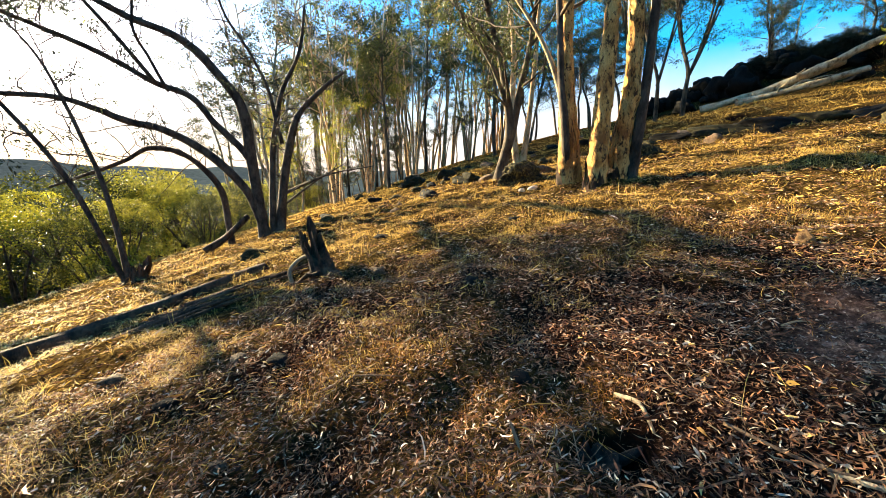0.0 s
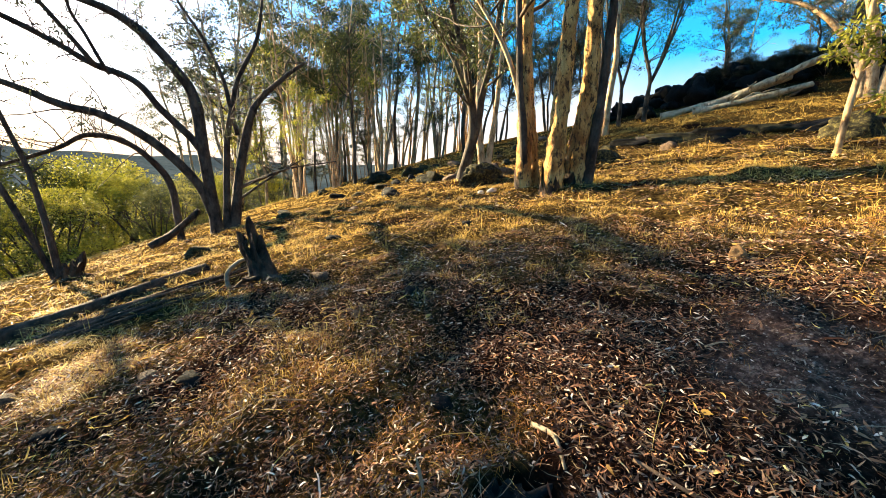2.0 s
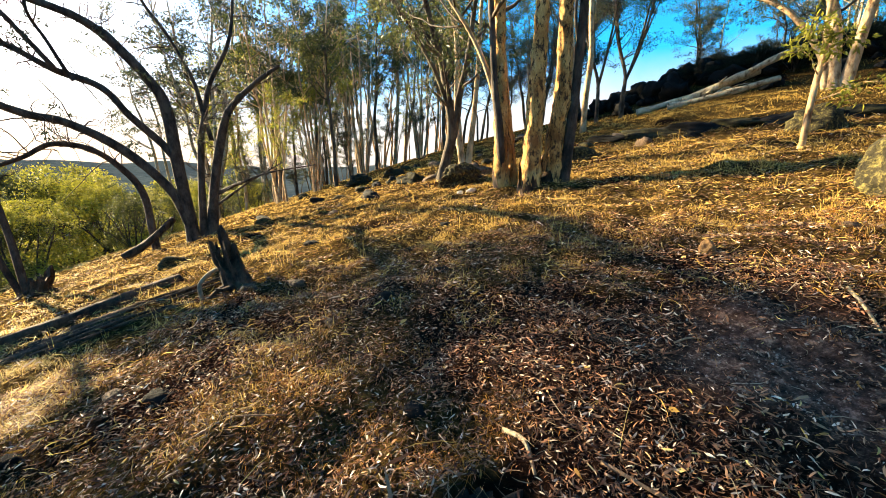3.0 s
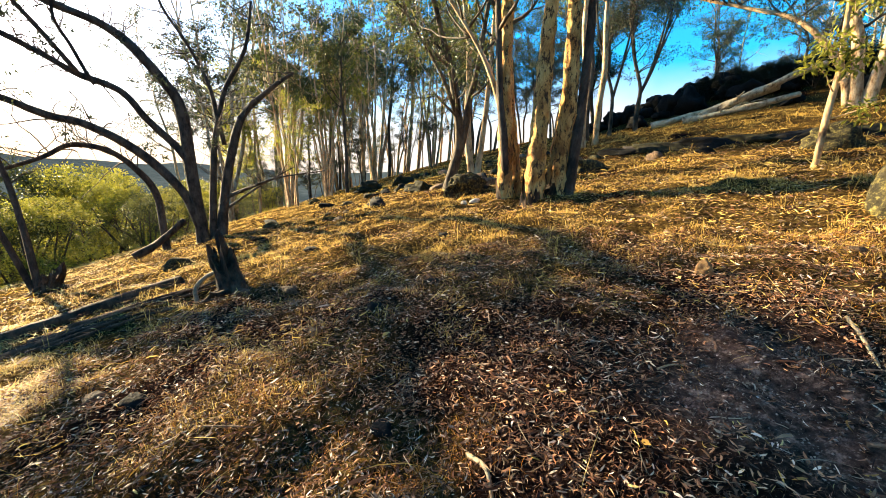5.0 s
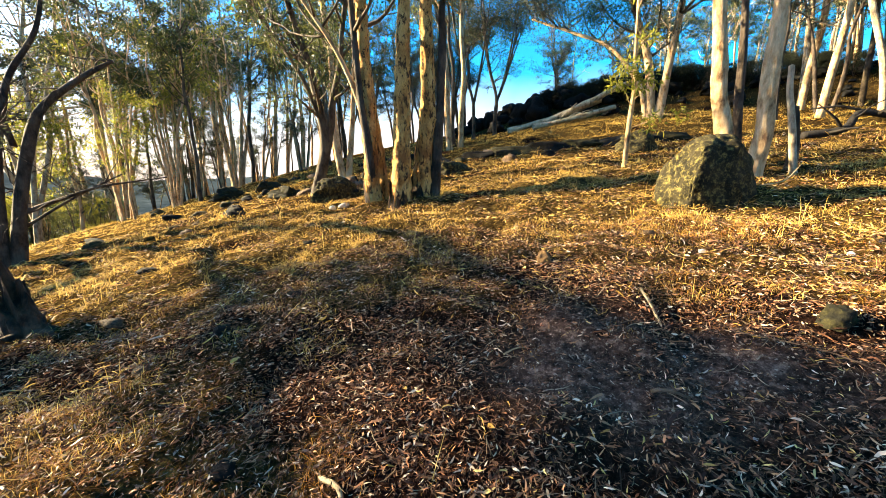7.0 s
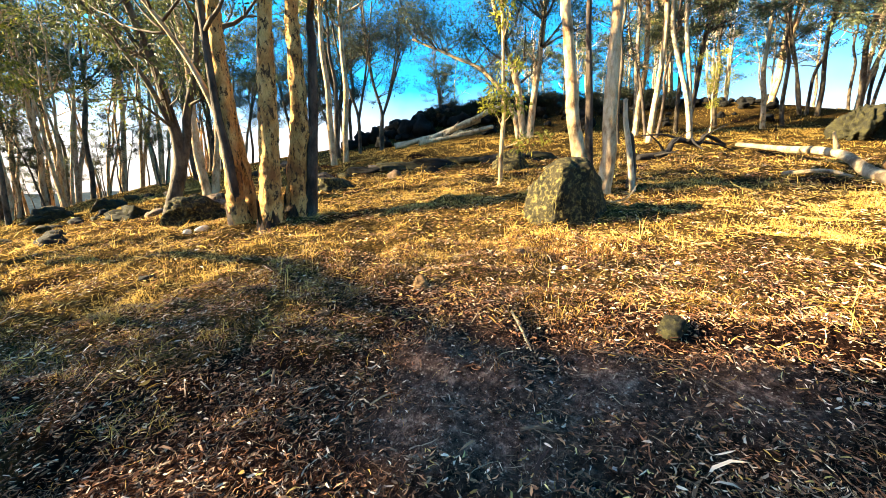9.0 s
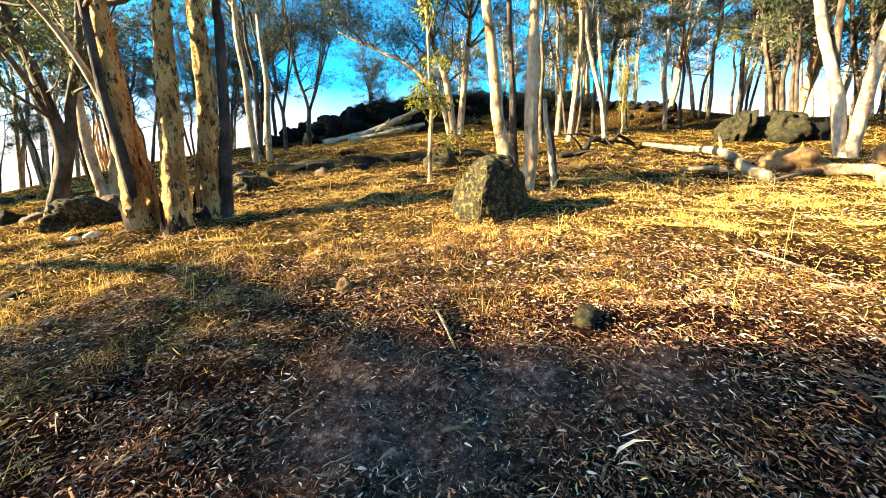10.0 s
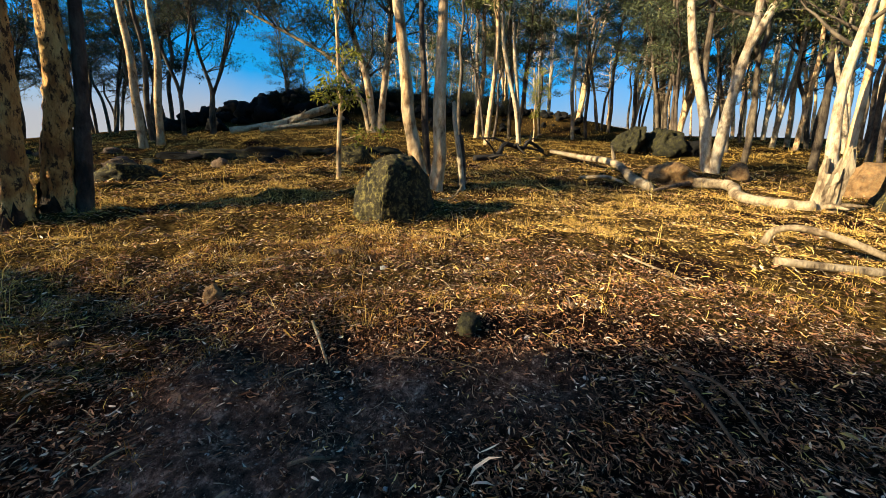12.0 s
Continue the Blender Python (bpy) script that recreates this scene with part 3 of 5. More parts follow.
stem_tree("eucalyptus_tree", (7.9, 4.22), [
    ([(7.86, 4.28, 1.5), (7.9, 4.22, 1.9), (7.94, 4.17, 2.4), (7.93, 4.18, 3.17), (7.94, 4.17, 4.29), (7.95, 4.16, 5.01), (7.9, 4.1, 8.5), (8.0, 3.9, 12.0)], 0.15, 0.06, BARK_PALE, 0.45),
], "eucalyptus with sunlit orange-cream swollen base", group="trunks at the boulder", seed=11, crown=top_crown())
pole = stem_tree("dead_pole", (8.68, 4.05), [
    ([(8.68, 4.05, 1.7), (8.64, 4.13, 2.42), (8.6, 4.24, 3.1), (8.585, 4.26, 3.5)], 0.055, 0.042, BARK_WHITE, 0.15),
], "thin bleached dead sapling pole", "dead tree", seed=12)
stem_tree("snag", (8.95, 4.3), [
    ([(8.95, 4.25, 1.75), (8.97, 4.25, 2.3), (8.93, 4.3, 2.9)], 0.1, 0.05, BARK_GREY, 0.15),
], "short broken grey snag", "dead tree", seed=13)


def sapling_crown(root, tips, rng):
    line, r = tips[0]
    starts = []
    for f in (0.32, 0.4, 0.46, 0.52, 0.7, 0.82, 0.95):
        a = rng.uniform(0, 6.28)
        starts.append((line[int(f * (len(line) - 1))], (math.cos(a), math.sin(a), 0.5), rng.uniform(0.45, 0.8), 0.014))
    crown_on(root, starts, rng, 0.35, 3, 17, (0.12, 0.05), LEAF_YELLOW, BARK_PALE, 0.2, 0.05)


stem_tree("sapling", (7.93, 6.83), [
    ([(7.9, 6.84, 1.9), (7.93, 6.83, 2.1), (7.95, 6.81, 2.95), (8.0, 6.8, 3.6), (7.97, 6.81, 4.2), (7.94, 6.82, 5.39), (7.88, 6.87, 6.1)], 0.062, 0.03, BARK_PALE, 0.2),
], "slender young eucalyptus with sparse fresh leaves", "young tree", seed=14, crown=sapling_crown)

# white forked gum on the open slope
stem_tree("white_gum_tree", (16.14, -0.35), [
    ([(16.14, -0.35, 2.2), (16.14, -0.22, 2.7), (16.14, -0.1, 3.73), (16.15, 0.15, 4.8), (16.16, 0.43, 5.85), (16.17, 0.66, 7.43), (16.2, 1.0, 10.0)], 0.165, 0.09, BARK_WHITE, 0.3),
    ([(16.13, -0.4, 2.3), (16.12, -0.5, 3.2), (16.12, -0.63, 4.46), (16.11, -0.84, 5.77), (16.09, -1.33, 6.93), (16.0, -2.0, 8.6)], 0.165, 0.08, BARK_WHITE, 0.35),
    ([(16.12, -0.66, 4.7), (16.1, -0.85, 5.8), (16.1, -0.99, 7.01), (16.2, -1.0, 9.5)], 0.14, 0.06, BARK_WHITE, 0.0),
    ([(16.2, -0.2, 2.6), (16.3, 0.05, 4.5), (16.35, 0.1, 6.5), (16.4, 0.0, 9.5)], 0.12, 0.05, BARK_GREY, 0.2),
], "white-barked gum tree forking low into bright limbs", seed=15, crown=top_crown(limbs=4, length=2.6))
# two leaning stems beyond the bleached stump
stem_tree("leaning_gum_tree", (13.42, -2.45), [
    ([(13.4, -2.5, 1.5), (13.42, -2.42, 2.3), (13.43, -2.39, 2.86), (13.44, -2.37, 3.58), (13.43, -2.42, 4.5), (13.38, -2.6, 5.7), (13.3, -3.0, 8.5)], 0.13, 0.06, BARK_WHITE, 0.25),
    ([(14.2, -2.8, 1.7), (14.34, -2.88, 2.44), (14.34, -2.9, 3.2), (14.33, -2.93, 3.93), (14.33, -2.96, 5.0), (14.3, -3.0, 7.5)], 0.12, 0.05, BARK_PALE, 0.25),
], "pair of pale leaning gum stems behind a stump", seed=17, crown=top_crown(limbs=5, length=2.0))
# thin forked trees at the low end of the ridge
for fx, fy, tilt, seed in ((13.35, 25.2, -0.3, 51), (14.65, 24.6, 0.35, 52), (15.3, 25.6, 0.1, 53)):
    fz = float(land(fx, fy))
    stem_tree("forked_eucalyptus_tree", (fx, fy), [
        ([(fx, fy, fz - 0.4), (fx, fy, fz + 1.2), (fx + 0.3 * tilt, fy, fz + 2.6), (fx + 0.5 * tilt - 0.5, fy + 0.3, fz + 4.6), (fx + tilt - 0.9, fy + 0.6, fz + 7.2), (fx + tilt - 1.2, fy + 0.5, fz + 10.0)], 0.13, 0.05, BARK_GREY, 0.3),
        ([(fx + 0.2 * tilt, fy, fz + 2.1), (fx + 0.8 * tilt + 0.5, fy - 0.3, fz + 4.2), (fx + tilt + 0.9, fy - 0.5, fz + 6.8), (fx + tilt + 1.2, fy - 0.6, fz + 9.6)], 0.09, 0.04, BARK_GREY, 0.0),
        ([(fx + 0.7 * tilt + 0.4, fy - 0.2, fz + 3.8), (fx + tilt + 1.3, fy + 0.2, fz + 5.8), (fx + 1.5 * tilt + 1.9, fy + 0.4, fz + 7.6)], 0.06, 0.03, BARK_GREY, 0.0),
    ], "thin grey forked eucalyptus at the foot of the ridge", group="forked trees at the ridge", seed=seed, crown=top_crown(limbs=7, length=1.8, per=24, mat=LEAF_DARK, leaf=(0.17, 0.05), clump=0.5, twig=4, low=0.45))
# far forked gum with a long leaning limb at the ridge
stem_tree("white_gum_tree", (18.63, 15.43), [
    ([(18.63, 15.43, 4.4), (18.6, 15.5, 5.4), (18.38, 15.71, 7.63), (17.74, 16.45, 10.64), (17.3, 17.0, 13.0)], 0.27, 0.08, BARK_PALE, 0.35),
    ([(18.83, 15.19, 4.4), (18.95, 15.1, 6.0), (19.15, 14.81, 9.02), (19.28, 14.65, 11.84), (19.3, 14.6, 14.0)], 0.24, 0.08, BARK_PALE, 0.3),
    ([(18.5, 15.6, 4.7), (18.2, 15.9, 6.3), (17.23, 17.0, 8.32), (15.95, 18.44, 9.35), (14.42, 20.15, 10.4)], 0.16, 0.05, BARK_PALE, 0.2),
], "spreading pale gum with a long leaning limb", seed=16, crown=top_crown(limbs=16, length=3.0, per=42, mat=LEAF_DARK, leaf=(0.16, 0.05), clump=0.7, twig=5, low=0.5))


# ---------------------------------------------------------------- the dark many-stemmed tree on the valley side
def bare_sprays(root, tips, rng):
    """Fine leafless twigs along the limbs and thin leaves near their ends, a fuller crown over the top."""
    b, ends = Build(), []
    for line, r in tips:
        for _ in range(int(len(line) * 0.45)):
            i = rng.integers(len(line) // 3, len(line))
            w = rng.normal(size=3) * 0.8 + np.array([-0.7, -0.2, 0.8])
            tw = wander(line[i], w, rng.uniform(0.8, 2.4), rng, 7, 0.7, 0.04)
            b.tube(tw, np.linspace(0.02, 0.005, len(tw)), 4)
            for j in (3, 5):
                fork = wander(tw[j], tw[j] - tw[j - 1] + rng.normal(size=3) * 0.25, rng.uniform(0.4, 1.0), rng, 4, 0.4, 0.02)
                b.tube(fork, np.linspace(0.009, 0.004, len(fork)), 3)
            if rng.random() < 0.3:
                ends.append(tw[-1])
    part("twig_spray", b.mesh("twig_spray", BARK_DARK), root)
    c = Build()
    leaf_clumps(c, ends, rng, 30, 0.3, 0.13, 0.045, 0.7)
    part("crown", c.mesh("crown", LEAF_DARK, False), root, "sparse hanging grey-green leaves")


def shade_head(root, tips, rng):
    """The sprays below, and an unseen dense head over the arching limbs, shaped to shade the foreground."""
    bare_sprays(root, tips, rng)
    b, base, n = Build(), np.array(root.location), 910
    h = 6.42 + 3.4 * rng.random(n) ** 1.1
    edge = -3.7 + (h - 6.5) * 0.85
    u, v = edge + (1.2 - edge) * rng.random(n) ** 1.1, -15.4 + rng.normal(size=n) * 0.9
    at = np.column_stack([-0.588 * u + 0.809 * v, -0.809 * u - 0.588 * v, h]) - base
    leaf_clumps(b, at, rng, 28, 0.32, 0.16, 0.05, 0.6)
    part("unseen_shade_crown", b.mesh("unseen_shade_crown", LEAF_DARK, False), root, "unseen high head of grey-green leaves, added for shade")


D = BARK_DARK
stem_tree("spreading_dark_tree", (-6.6, 14.45), [
    ([(-6.7, 14.42, -1.0), (-6.74, 14.4, -0.34), (-6.88, 14.34, 1.9), (-6.95, 14.3, 3.6), (-7.29, 14.14, 4.47), (-7.99, 13.81, 5.47), (-8.6, 13.53, 5.97), (-9.46, 13.13, 6.28), (-10.23, 12.77, 6.69), (-11.07, 12.37, 7.13), (-12.0, 12.0, 7.6)], 0.22, 0.05, D, 0.3),
    ([(-6.75, 14.4, -0.3), (-7.19, 14.19, 1.08), (-8.14, 13.76, 2.29), (-9.16, 13.29, 3.01), (-9.95, 12.93, 3.23), (-10.69, 12.59, 3.59), (-11.47, 12.24, 3.88), (-12.59, 11.72, 3.91), (-13.41, 11.35, 3.93)], 0.16, 0.05, D, 0.0),
    ([(-6.9, 14.3, 2.0), (-7.2, 14.2, 2.5), (-7.81, 13.87, 3.31), (-8.32, 13.62, 4.08), (-9.21, 13.18, 4.48), (-9.76, 12.9, 4.87), (-10.59, 12.49, 5.36), (-11.43, 12.07, 5.75), (-12.09, 11.75, 6.04), (-13.0, 11.3, 6.4)], 0.12, 0.05, D, 0.0),
    ([(-6.2, 14.65, -0.9), (-6.19, 14.65, -0.42), (-5.95, 14.75, 1.19), (-5.54, 14.92, 3.0), (-5.17, 15.08, 3.82), (-4.37, 15.42, 4.68), (-3.68, 15.71, 5.27)], 0.21, 0.05, D, 0.3),
    ([(-8.0, 14.43, -1.3), (-8.04, 14.41, -0.32), (-8.12, 14.36, 0.95), (-8.56, 14.12, 1.78), (-9.11, 13.81, 2.31), (-9.84, 13.4, 2.43), (-10.42, 13.08, 2.04), (-11.14, 12.68, 1.69), (-12.15, 12.12, 1.24)], 0.13, 0.04, D, 0.2),
    ([(-5.9, 14.8, 2.6), (-6.04, 14.71, 3.64), (-6.18, 14.65, 4.55), (-6.64, 14.46, 5.75), (-7.18, 14.24, 6.76), (-7.42, 14.14, 7.85)], 0.08, 0.03, D, 0.0),
    ([(-8.8, 13.3, 4.2), (-8.87, 13.2, 4.41), (-9.11, 13.04, 5.17), (-9.34, 12.88, 5.88), (-9.27, 12.92, 6.74), (-9.24, 12.95, 7.6)], 0.06, 0.03, D, 0.0),
    ([(-9.1, 13.2, 4.4), (-9.8, 12.6, 5.8), (-10.6, 11.9, 7.2), (-11.4, 10.9, 8.8)], 0.07, 0.03, D, 0.0),
    ([(-5.95, 14.75, 0.8), (-5.2, 15.0, 1.15), (-4.29, 15.4, 1.51), (-2.75, 16.01, 1.78)], 0.07, 0.02, D, 0.0),
    ([(-6.1, 14.7, 0.3), (-4.87, 15.19, 1.24), (-3.84, 15.62, 1.88)], 0.05, 0.02, D, 0.0),
    ([(-6.4, 14.55, -0.8), (-6.4, 14.55, 0.06), (-6.21, 14.64, 2.3), (-5.98, 14.74, 3.5), (-5.73, 14.85, 4.49), (-5.09, 15.13, 5.88), (-4.8, 15.2, 7.4)], 0.14, 0.04, D, 0.2),
], "dark many-stemmed tree with long arching bare limbs", seed=21, crown=shade_head)
stem_tree("thin_dark_tree", (-9.1, 10.65), [
    ([(-9.1, 10.64, -1.7), (-9.12, 10.62, -1.3), (-9.49, 10.31, 0.67), (-9.82, 10.02, 1.98), (-10.34, 9.58, 3.28), (-10.63, 9.32, 3.99), (-11.0, 9.0, 5.0)], 0.085, 0.03, D, 0.2),
    ([(-9.02, 10.7, -1.6), (-9.04, 10.69, -0.87), (-9.08, 10.65, 0.29), (-9.18, 10.57, 1.52), (-9.32, 10.46, 2.36), (-9.46, 10.33, 3.2), (-9.73, 10.1, 4.4), (-10.1, 9.79, 5.22)], 0.095, 0.02, D, 0.2),
], "slim dark leaning double-stemmed tree, almost leafless", seed=22, crown=bare_sprays)


def shade_tree(base, heads, seed, label):
    """An unseen wide-crowned tree that casts shade. heads: middle of each leafy head and its fullness."""
    rng = np.random.default_rng(seed)
    base = np.array([base[0], base[1], float(land(*base))])
    root = thing("unseen_shade_tree", base, label, "tree")
    b = Build()
    top = np.mean([h[:3] for h in heads], 0) - base
    line = smooth_path([(0, 0, -0.4), (0.1, 0.05, 1.5), (0.15, -0.1, 3.2), tuple(top * np.array([0.5, 0.5, 0.72]))], 6)
    b.tube(line, np.linspace(0.34, 0.15, len(line)), 12, 0.08, rng, 0.3)
    part("trunk", b.mesh("trunk", BARK_GREY), root)
    ends = []
    for hx, hy, hz, full in heads:
        q = np.array([hx, hy, hz]) - base
        limb = Build()
        limb.tube(smooth_path([line[-4], line[-1] * 0.5 + q * 0.5 + np.array([0, 0, 0.3]), q], 5), np.linspace(0.09, 0.03, 11), 7, 0.05, rng)
        part("limb", limb.mesh("limb", BARK_GREY), root)
        for _ in range(6):
            middle = q + rng.normal(size=3) * np.array([0.8, 0.75, 0.4])
            ends.extend((middle + rng.normal(size=(max(1, full // 5), 3)) * 0.22).tolist())
    c = Build()
    leaf_clumps(c, ends, rng, 22, 0.42, 0.19, 0.05, 0.6)
    part("crown", c.mesh("crown", LEAF_GREEN, False), root, "open crown of hanging leaves")
    return root


# trees out of view in the valley, added to cast shade on the foreground
shade_tree((-35.4, 24.1), [(-33.2, 24.9, 14.6, 28), (-33.2, 24.6, 15.1, 30)], 25, "unseen broad eucalyptus on the valley side, added for shade")
shade_tree((-32.9, 21.4), [(-30.3, 22.4, 14.3, 30), (-30.7, 22.4, 14.7, 30), (-31.4, 22.1, 14.1, 28), (-31.5, 21.9, 14.6, 28)], 26, "unseen full-crowned eucalyptus in the valley, added for shade")
shade_tree((-32.1, 19.7), [(-31.0, 21.9, 15.1, 40), (-30.8, 20.4, 14.6, 40), (-33.3, 21.9, 14.8, 31), (-29.6, 20.1, 14.7, 40), (-30.3, 19.4, 14.6, 37), (-32.3, 20.1, 14.8, 31), (-28.0, 18.4, 14.2, 37)], 27, "unseen broad eucalyptus on the lower slope, added for shade")
shade_tree((-32.4, 17.6), [(-30.0, 18.4, 14.5, 31), (-30.2, 18.9, 15.1, 31), (-31.8, 18.6, 14.5, 31), (-31.3, 19.1, 13.9, 31), (-27.2, 17.4, 14.3, 31), (-30.0, 20.4, 14.8, 31), (-32.3, 21.9, 15.0, 31), (-32.9, 22.1, 14.6, 31), (-32.4, 20.1, 13.7, 31), (-28.2, 16.4, 14.1, 31), (-31.0, 17.6, 14.5, 31)], 28, "unseen broad eucalyptus among others, added for shade")
# tall unseen tree on the valley side, over the thin dark one, for shade
heads = []
for k in range(9):
    u, v = -4.7 + 0.14 * k, -24.9 + 0.9 * math.sin(k * 2.1)
    heads.append((-0.588 * u + 0.809 * v, -0.809 * u - 0.588 * v, 9.2 + 0.5 * math.sin(k * 1.9), 13))
shade_tree((-23.0, 13.0), heads, 31, "unseen leaning eucalyptus added to shade the foreground")


# ---------------------------------------------------------------- woodland trees, built a few times and set out along the slope
def woodland_tree(seed, height, radius, bark_mat, leaf_mat, stems=1, crown_from=0.45, per=72, leaf=(0.2, 0.075), label="", limbs=10, spread=1.7):
    rng = np.random.default_rng(seed)
    root = thing("woodland_tree", (0, 0, 0), label, "tree", "woodland")
    starts = []
    for s in range(stems):
        a = rng.uniform(0, 6.28)
        lean = rng.uniform(0.02, 0.17) + 0.07 * (stems > 1)
        line = [np.array([0.25 * math.cos(a) * (stems > 1), 0.25 * math.sin(a) * (stems > 1), -0.5])]
        h = height * rng.uniform(0.85, 1.05)
        for i in range(1, 9):
            u = i / 8
            line.append(np.array([line[0][0] + math.cos(a) * lean * h * u, line[0][1] + math.sin(a) * lean * h * u, h * u]) + rng.normal(size=3) * np.array([0.075, 0.075, 0.0]))
        line = smooth_path(line, 3)
        b = Build()
        b.tube(line, radius * np.linspace(1, 0.22, len(line)) ** 0.9, 8, 0.08, rng, 0.3)
        part("trunk", b.mesh("trunk", bark_mat), root)
        for _ in range(limbs):
            i = int(len(line) * rng.uniform(crown_from, 0.97))
            w = rng.uniform(0, 6.28)
            starts.append((line[i], (math.cos(w), math.sin(w), rng.uniform(0.25, 0.9)), height * rng.uniform(0.13, 0.27), radius * 0.35))
    crown_on(root, starts, rng, spread, 4, per, leaf, leaf_mat, bark_mat, 0.56, 0.06, bare=0.6, flat=0.28)
    return root


KINDS = [
    woodland_tree(101, 15, 0.17, BARK_PALE, LEAF_GREEN, 1, 0.46, label="tall slender pale-trunked eucalyptus"),
    woodland_tree(102, 17, 0.16, BARK_WHITE, LEAF_DARK, 2, 0.48, label="tall white double-trunked eucalyptus"),
    woodland_tree(103, 13, 0.14, BARK_GREY, LEAF_GREEN, 1, 0.48, label="grey-trunked eucalyptus with an open crown"),
    woodland_tree(104, 16, 0.19, BARK_PALE, LEAF_DARK, 3, 0.48, label="several-stemmed pale-trunked tall eucalyptus"),
    woodland_tree(105, 12, 0.11, BARK_DARK, LEAF_DARK, 2, 0.4, label="thin dark-stemmed eucalyptus with dense leaves"),
    woodland_tree(107, 14, 0.1, BARK_PALE, LEAF_GREEN, 5, 0.45, 64, label="fan of thin pale leaning eucalyptus stems", limbs=5),
    woodland_tree(108, 14, 0.15, BARK_GREY, LEAF_DARK, 3, 0.25, 76, (0.18, 0.065), "open many-limbed eucalyptus with thin grey-green sprays", 13, 2.2),
    woodland_tree(106, 11, 0.12, BARK_PALE, LEAF_YELLOW, 1, 0.32, label="pale-stemmed eucalyptus with yellow-green leaves"),
]
used = set()


def plant(kind, x, y, size=1.0, turn=0.0):
    """The first of a kind is moved, the others are copies."""
    m = pose(x, y, float(land(x, y)), 0, 0, turn)
    if kind in used:
        ob = copy_thing(KINDS[kind], m)
    else:
        used.add(kind)
        ob = KINDS[kind]
        ob.matrix_basis = m
    ob.scale = (size, size, size)
    return ob


# trees whose places can be told, then the wood around them
for kind, x, y, s in ((0, 9.1, 19.39, 0.95), (0, 9.75, 19.5, 0.9), (5, -6.6, 24.5, 0.8), (5, -5.0, 27.0, 0.9), (7, -5.6, 22.2, 0.5), (2, -3.4, 25.0, 0.8), (2, 10.6, 22.18, 1.0), (6, 15.1, 30.5, 0.95), (6, 13.6, 30.2, 0.8), (0, 19.16, 8.72, 0.8), (2, 24.85, 9.88, 0.9),
                      (1, 21.02, 7.51, 0.75), (2, 30, 6.4, 0.8), (2, 33, 5.6, 1.0), (4, 37, 4.0, 0.9), (0, 29, -4.35, 0.8), (3, 38, -6.5, 0.8),
                      (1, 25.0, 12.2, 0.75), (0, 22.5, 11.0, 0.9), (7, 20.4, 6.8, 0.32), (3, 27.0, 1.2, 0.75), (2, 24.0, -2.0, 0.8), (4, 21.5, -5.5, 0.8), (0, 17.5, -5.0, 1.0)):
    plant(kind, x, y, s, (x * 77 + y * 31) % 360)
rng = np.random.default_rng(77)


def wood(n, yaw, dist, kinds, gap=1.6, size=(0.8, 1.15)):
    """A stand of trees between two bearings (degrees left of +y) and two distances."""
    placed = []
    tries = 0
    while len(placed) < n and tries < 4000:
        tries += 1
        a, d = radians(rng.uniform(*yaw)), math.sqrt(rng.uniform(dist[0] ** 2, dist[1] ** 2))
        x, y = -math.sin(a) * d, math.cos(a) * d
        if any((x - px) ** 2 + (y - py) ** 2 < gap * gap for px, py in placed):
            continue
        placed.append((x, y))
        plant(int(rng.choice(kinds)), x, y, rng.uniform(*size), rng.uniform(0, 360))


wood(6, (7, 17), (27, 38), [5, 7, 0, 2], size=(0.75, 1.0))
wood(16, (8, 27), (38, 62), [0, 1, 2, 5, 7, 2], size=(1.1, 1.45))
wood(24, (-9, 10), (32, 62), [0, 1, 2, 5, 0, 5], size=(0.95, 1.35))
wood(7, (-26, -9), (44, 60), [6, 2, 6, 0], size=(0.8, 1.1))
wood(11, (-104, -62), (19, 27), [0, 2, 4, 2], size=(0.7, 0.9), gap=1.3)
wood(9, (-106, -78), (24, 34), [6, 1, 6, 2], size=(0.6, 0.85), gap=1.8)
wood(44, (-108, -66), (27, 56), [0, 1, 3, 2, 0, 2, 4], size=(0.65, 0.9))
wood(20, (-68, -44), (38, 58), [0, 1, 2, 0, 2, 4], size=(0.55, 0.8))
wood(9, (4, 26), (36, 56), [4], size=(0.4, 0.6))
wood(10, (-6, 12), (36, 58), [4, 2], size=(0.4, 0.65))
wood(4, (-48, -37), (40, 52), [6, 6, 0], size=(0.6, 0.85), gap=3.0)
# out of view to the left, added for streaks of shadow on the slope
wood(4, (62, 88), (22, 40), [2, 4, 0], gap=3.5)
# unseen stand behind the camera, added to cut the sky's fill light
wood(11, (-250, -114), (8, 30), [0, 2, 4, 7], gap=3.5)


